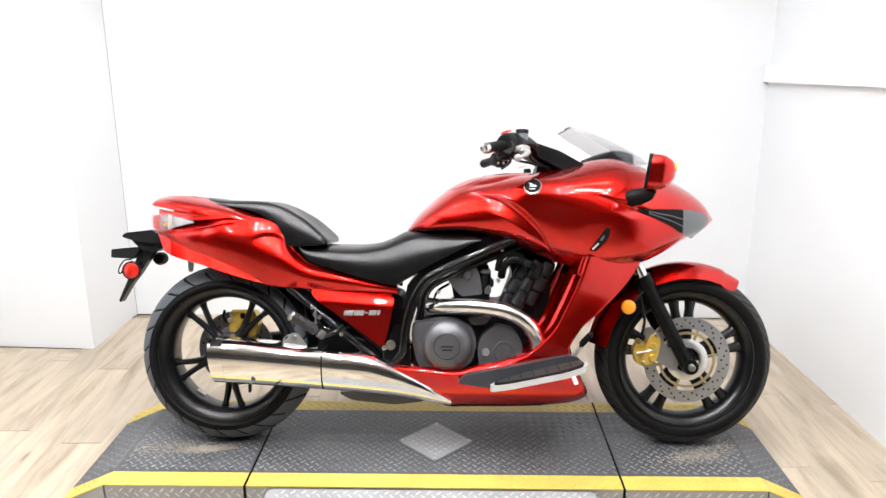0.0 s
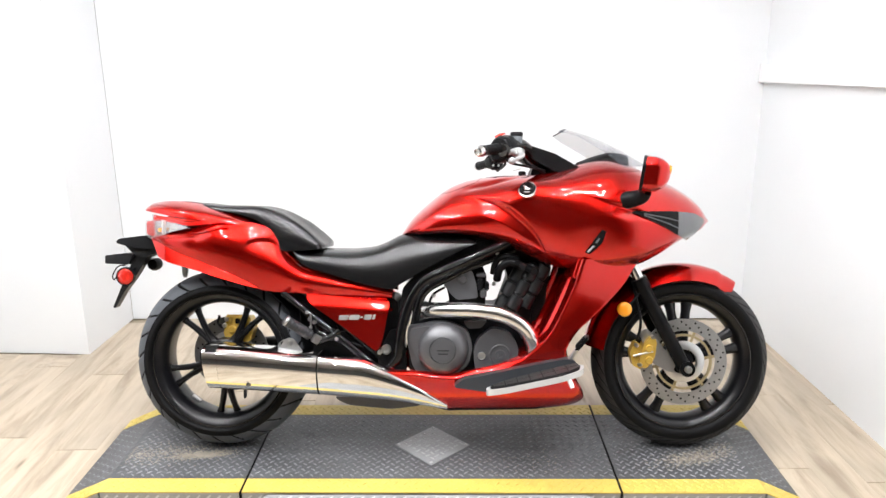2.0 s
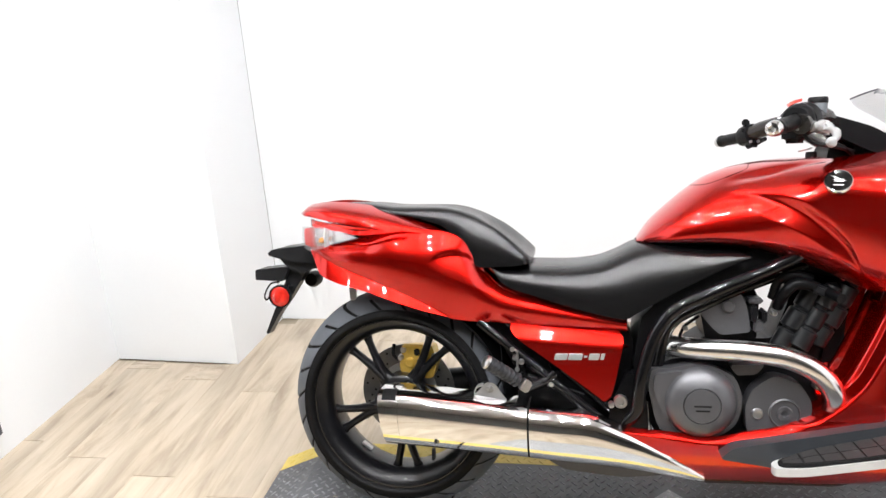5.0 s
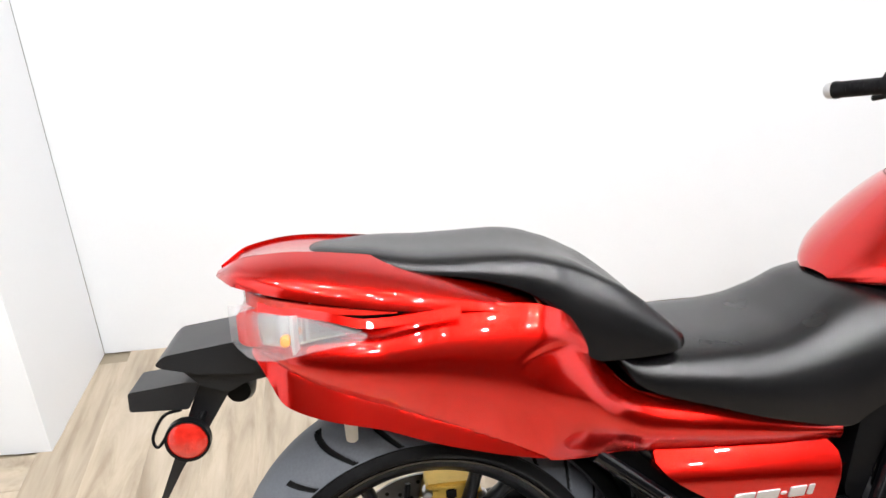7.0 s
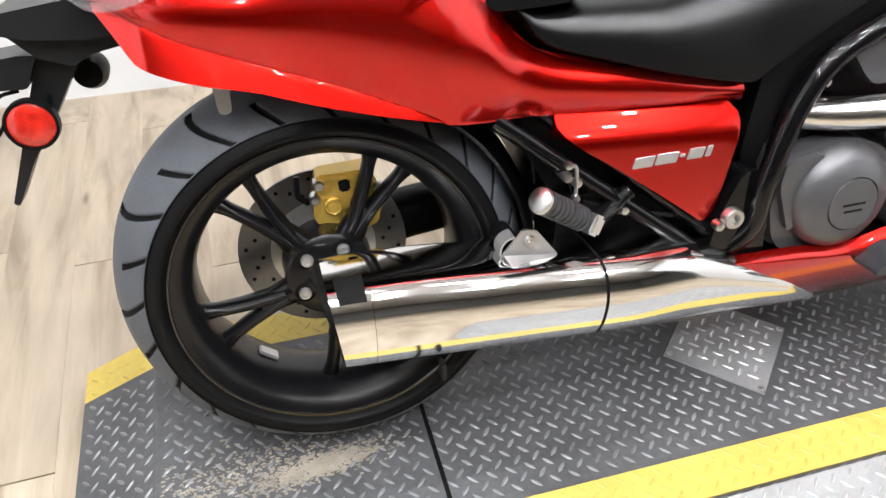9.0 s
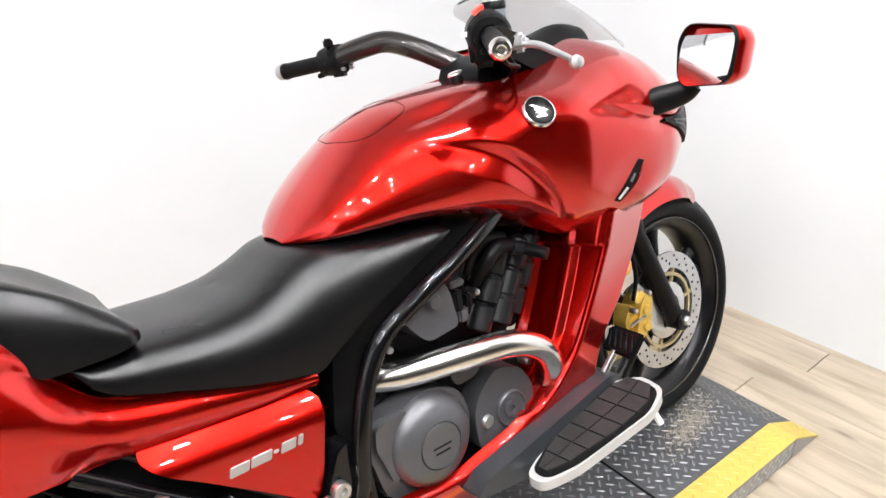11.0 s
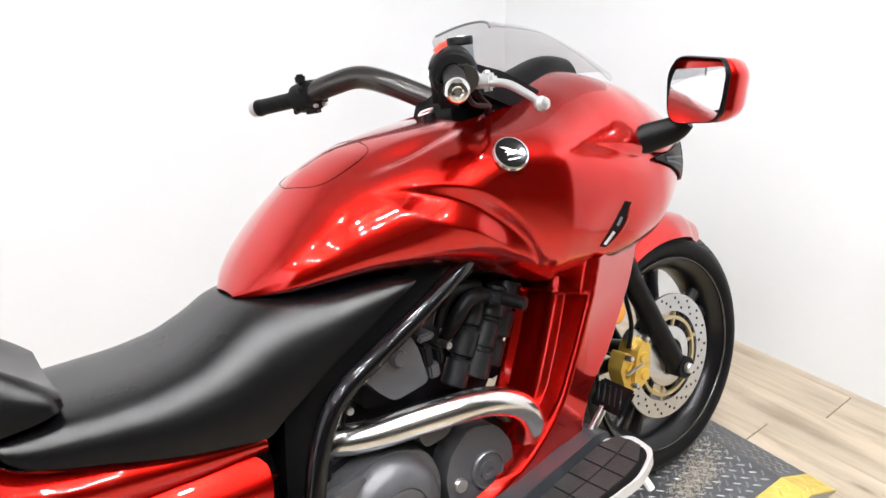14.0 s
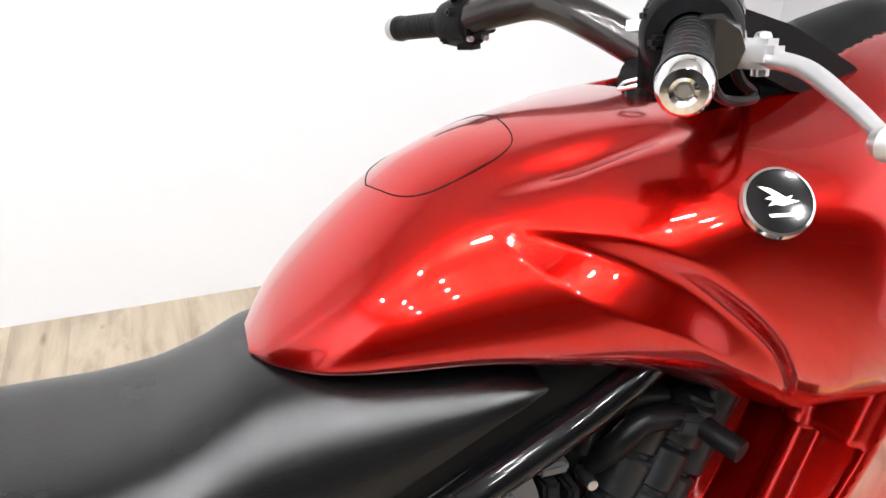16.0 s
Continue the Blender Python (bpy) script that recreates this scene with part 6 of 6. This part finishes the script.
# handlebar
bar = new("handlebar")
bar.parent = bike
tagged(bar, "swept dark grey handlebar with grips")
part("clamp", prism(rounded([(1.075, 0.935), (1.08, 0.975), (1.12, 1.0), (1.165, 0.985), (1.18, 0.93)], 0.012), -0.06, 0.06, 0.008), BLACK, bar)
for side in (1, -1):
    part("bar_arm", tube([(0.965, side * 0.255, 1.024), (1.0, side * 0.208, 1.038), (1.036, side * 0.162, 1.044), (1.07, side * 0.106, 1.022), (1.125, side * 0.045, 0.978)], 0.0225, 40, 10), BAR, bar, "dark grey bar tube")
    tip, root = (Vector((0.912, 0.39, 1.01)), Vector((0.962, 0.275, 1.02))) if side == 1 else (Vector((0.897, -0.325, 1.015)), Vector((0.955, -0.245, 1.03)))
    way = (root - tip).normalized()
    m = Matrix.Translation(tip) @ way.to_track_quat("Z", "Y").to_matrix().to_4x4()

    def along_grip(profile, n=24):
        bm = turned(profile, axis="z", n=n)
        bmesh.ops.transform(bm, matrix=m, verts=bm.verts)
        return bm

    ribs = []
    for j in range(10):
        z = 0.016 + 0.0095 * j
        ribs += [(0.0165, z), (0.0165, z + 0.007), (0.0158, z + 0.0075), (0.0158, z + 0.009)]
    part("grip", along_grip([(0.0178, 0.002), (0.0182, 0.007), (0.017, 0.014)] + ribs + [(0.018, 0.112), (0.018, 0.118), (0, 0.118)]), BLACK, bar, "ribbed black rubber grip")
    end = part("bar_end", along_grip([(0, -0.012), (0.0055, -0.012), (0.006, -0.015), (0.0085, -0.0165), (0.0135, -0.0155), (0.0162, -0.012), (0.0172, -0.004), (0.0172, 0.004), (0.008, 0.004)]), CHROME if side == -1 else LEVER, bar, "polished bar end weight")
    part("end_screw", along_grip([(0, -0.0145), (0.0042, -0.0145), (0.0048, -0.0125), (0.0048, -0.01)], 6), STEEL, end, "hexagon screw in the bar end")
    if side == 1:
        housing = part("switch_housing", box((0.05, 0.046, 0.066), tuple(root + way * 0.022 + Vector((0, 0, -0.002))), 0.013, Euler((0, 0, -0.9)).to_matrix(), 4), BLACK, bar, "black switch housing", smooth=60)
        part("housing_collar", along_grip([(0.02, 0.108), (0.028, 0.112), (0.031, 0.128), (0.03, 0.16), (0, 0.165)]), BLACK, housing)
        part("switch", box((0.02, 0.014, 0.02), tuple(root + way * 0.03 + Vector((-0.02, 0.008, 0.034))), 0.004), BLACK, housing)
    else:
        housing = part("switch_housing", along_grip([(0.019, 0.104), (0.031, 0.106), (0.0355, 0.112), (0.0365, 0.122), (0.0345, 0.124), (0.0345, 0.127), (0.037, 0.129), (0.037, 0.16), (0.033, 0.168), (0, 0.17)], 36), BLACK, bar, "round black throttle and switch housing", smooth=40)
        part("housing_block", box((0.05, 0.046, 0.05), tuple(tip + way * 0.138 + Vector((-0.012, 0.004, -0.026))), 0.01, Euler((0, 0, 0.9)).to_matrix(), 3), BLACK, housing, smooth=60)
        part("switch_mark", box((0.002, 0.012, 0.008), tuple(tip + way * 0.125 + Vector((-0.034, 0.02, 0.006))), 0.0006, Euler((0, 0, 0.9)).to_matrix(), 1), TRIM, housing, "small white mark")
    for k in range(3):
        part("switch", box((0.014, 0.012, 0.01), tuple(root + way * 0.02 + Vector((-0.026, side * 0.012 * (k - 1), 0.014 - 0.018 * k))), 0.003), BLACK, housing)
    for k in range(2):
        part("housing_screw", turned([(0, -0.004), (0.0035, -0.0035), (0.004, 0.0), (0.004, 0.006)], tuple(root + way * 0.03 + Vector((-0.012 + 0.02 * k, -0.026, -0.02))), n=10), STEEL, housing)
red_switch = [tip + way * f + Vector((math.sin(a) * -0.037, math.sin(a) * -0.0, 0.037 * math.cos(a))) for a in np.linspace(0.1, 0.75, 6) for f in (0.131, 0.152)]
red_grid = np.array([[tuple(red_switch[2 * k]), tuple(red_switch[2 * k + 1])] for k in range(6)])
part("kill_switch", solid(red_grid + np.array([0, 0, 0.003]), 0.006), material("red_switch", (0.75, 0.05, 0.03), 0.4, 0, 0.05, 200), bar, "red engine stop switch")
tank_pot = part("brake_reservoir", turned([(0, 1.032), (0.0165, 1.033), (0.019, 1.038), (0.0195, 1.072), (0.019, 1.073)], (1.018, -0.188, 0), "z", 28), GREY, bar, "dark grey brake fluid reservoir")
part("reservoir_lid", turned([(0.0195, 1.0725), (0.021, 1.074), (0.021, 1.083), (0.019, 1.086), (0, 1.0865)], (1.018, -0.188, 0), "z", 28), BLACK, tank_pot, "black reservoir lid")
part("lid_plate", turned([(0, 1.0872), (0.015, 1.087), (0.0155, 1.086)], (1.018, -0.188, 0), "z", 24), STEEL, tank_pot, "bright plate on the reservoir lid")
master = part("master_cylinder", tube([(0.985, -0.245, 1.02), (1.01, -0.215, 1.026), (1.035, -0.17, 1.03)], 0.013, sides=14), LEVER, bar, "bare metal master cylinder")
part("lever_perch", box((0.03, 0.034, 0.022), (1.018, -0.236, 1.016), 0.005, Euler((0, 0.1, 0.5)).to_matrix(), 2), LEVER, master, "bright lever perch")
part("perch_bolt", turned([(0, 1.032), (0.005, 1.031), (0.0065, 1.028), (0.0065, 1.0)], (1.022, -0.238, 0), "z", 14), STEEL, master)
lever_line = spline([(1.022, -0.236, 1.014), (1.028, -0.275, 1.008), (1.017, -0.325, 0.994), (0.992, -0.382, 0.982)], 34)
lever_grid = []
for k, q in enumerate(lever_line):
    f = k / 33
    wide, thick = 0.0125 - 0.0055 * f, 0.0062 - 0.002 * f
    lever_grid.append([(q[0] + wide * math.copysign(abs(math.cos(a)) ** 0.7, math.cos(a)), q[1] + 0.2 * wide * math.cos(a), q[2] + thick * math.copysign(abs(math.sin(a)) ** 0.7, math.sin(a))) for a in np.linspace(0, 2 * math.pi, 16, endpoint=False)])
part("brake_lever", grid(np.array(lever_grid), wrap_v=True, cap_u=True), LEVER, bar, "bright flat brake lever with ball end", smooth=50)
ball = turned([(0, -0.011), (0.008, -0.008), (0.011, 0), (0.008, 0.008), (0, 0.011)], (0.989, -0.386, 0.981), n=16)
part("lever_ball", ball, LEVER, bar)
part("lever_left", tube([(1.01, 0.27, 1.01), (1.0, 0.32, 1.0), (0.985, 0.37, 0.99)], 0.006, 20, 10), BLACK, bar)
part("brake_hose", tube([(1.035, -0.178, 1.03), (1.05, -0.18, 0.99), (1.09, -0.15, 0.97), (1.13, -0.09, 0.95)], 0.005, 24, 8), BLACK, bar)
part("throttle_cable", tube([(0.97, -0.245, 1.01), (0.995, -0.232, 0.985), (1.05, -0.20, 0.975), (1.12, -0.11, 0.965)], 0.004, 24, 8), BLACK, bar)
part("ignition_ring", tube([(1.015, -0.05, 0.968), (1.03, -0.062, 0.972), (1.045, -0.05, 0.976), (1.03, -0.038, 0.972), (1.016, -0.049, 0.968)], 0.002, 30, 6), STEEL, bar, "key ring in the lock")
part("ignition_lock", turned([(0, 0.968), (0.011, 0.967), (0.013, 0.963), (0.014, 0.94)], (1.05, -0.03, 0), "z", 24), BLACK, bar)

# rear-view mirrors with indicators in their shells, turned in towards the rider
for side in (1, -1):
    m = new("rear_view_mirror")
    m.parent = bike
    tagged(m, "red rear-view mirror with amber indicator")
    out = rounded([(-0.262, 0.888), (-0.258, 0.975), (-0.285, 1.002), (-0.40, 0.992), (-0.415, 0.972), (-0.404, 0.905), (-0.385, 0.893)], 0.042, 7)
    c = np.mean(out, axis=0)
    turn_in = radians(13)

    def at(d, y, z):
        """A place on the mirror: d ahead of the glass, y across, z up."""
        w = (y - c[0]) * 0.9
        d = d + (z - c[1]) * 0.16
        return (1.388 + d * math.cos(turn_in) + w * math.sin(turn_in), side * (c[0] - d * math.sin(turn_in) + w * math.cos(turn_in)), z)

    shell = []
    for d, k in ((0.004, 0.99), (0.008, 1.03), (0.03, 1.03), (0.05, 0.95), (0.068, 0.74), (0.08, 0.45), (0.084, 0.15)):
        shell.append([at(d, c[0] + (y - c[0]) * k, c[1] + (z - c[1]) * k - 0.1 * d) for y, z in out])
    part("shell", grid(np.array(shell), wrap_v=True, cap_u=True), RED, m, "glossy red mirror shell", smooth=60)
    rim = [[at(d, c[0] + (y - c[0]) * k, c[1] + (z - c[1]) * k) for y, z in out] for d, k in ((0.008, 1.03), (0.001, 1.03), (-0.002, 1.02), (-0.002, 1.008), (0.006, 0.99))]
    part("rim", grid(np.array(rim), wrap_v=True), BLACK, m, "black mirror rim", smooth=60)
    face = bmesh.new()
    face.faces.new([face.verts.new(at(0.001 + 0.09 * (z - c[1]), c[0] + (y - c[0]) * 0.98, c[1] + (z - c[1]) * 0.98)) for y, z in out])
    part("glass", face, MIRROR, m, "mirror glass", smooth=0)
    lens = [[at(0.054 + 0.03 * f, c[0] - 0.002 + 0.05 * (1 - 0.45 * f) * math.cos(a), 0.952 + 0.026 * (1 - 0.5 * f) * math.sin(a)) for a in np.linspace(0, 2 * math.pi, 20, endpoint=False)] for f in (0, 0.5, 0.85, 1.0)]
    part("indicator", grid(np.array(lens), wrap_v=True, cap_u=True), AMBER, m, "amber indicator lens")
    part("stalk", tube([(1.315, side * -0.218, 0.856), (1.375, side * -0.245, 0.866), (1.405, side * -0.275, 0.876), (1.415, side * -0.295, 0.892)], lambda q: (0.031 - 0.011 * q) * math.sqrt(min(1.0, 0.03 + q / 0.3)), 32, 20, flat=0.75), BLACK, m, "matte black mirror stalk")

# ---- floor boards, one by one ----
WIDE, LONG = 0.152, 1.22
board_mesh = None
slope = math.tan(radians(4.0))
for col in range(-18, 16):
    for row in range(-6, 4):
        x, y = 0.6 + col * WIDE, row * LONG + (col * 0.47 % 1.0) * LONG - 0.9
        wx = x + 0.02 - slope * y
        # boards end at the walls of the bay
        far = 0.86 if wx < -0.99 else 1.45
        y0, y1 = max(y - LONG / 2, -6.9), min(y + LONG / 2, far)
        if not -1.66 < wx < 2.5 or y1 - y0 < 0.05:
            continue
        y, share = (y0 + y1) / 2, (y1 - y0) / LONG
        wx, wy = x + 0.02 - slope * y, y
        if board_mesh is None:
            bm = bmesh.new()
            w, l = WIDE / 2 - 0.0002, LONG / 2 - 0.0002
            up = [bm.verts.new((a * (w - 0.0004), b * (l - 0.0003), 0.0)) for a, b in ((-1, -1), (1, -1), (1, 1), (-1, 1))]
            dn = [bm.verts.new((a * w, b * l, -0.0006)) for a, b in ((-1, -1), (1, -1), (1, 1), (-1, 1))]
            lo = [bm.verts.new((a * w, b * l, -0.006)) for a, b in ((-1, -1), (1, -1), (1, 1), (-1, 1))]
            bm.faces.new(up)
            for p, q in ((up, dn), (dn, lo)):
                for a in range(4):
                    bm.faces.new((p[a], q[a], q[(a + 1) % 4], p[(a + 1) % 4]))
            ob = link_mesh("plank", bm, PLANK, floor, smooth=0)
            board_mesh = ob.data
        else:
            ob = new("plank", board_mesh)
            ob.parent = floor
        ob.matrix_basis = pose(wx, wy, 0, 0, 0, 4.0) @ Matrix.Diagonal((1, share, 1, 1))
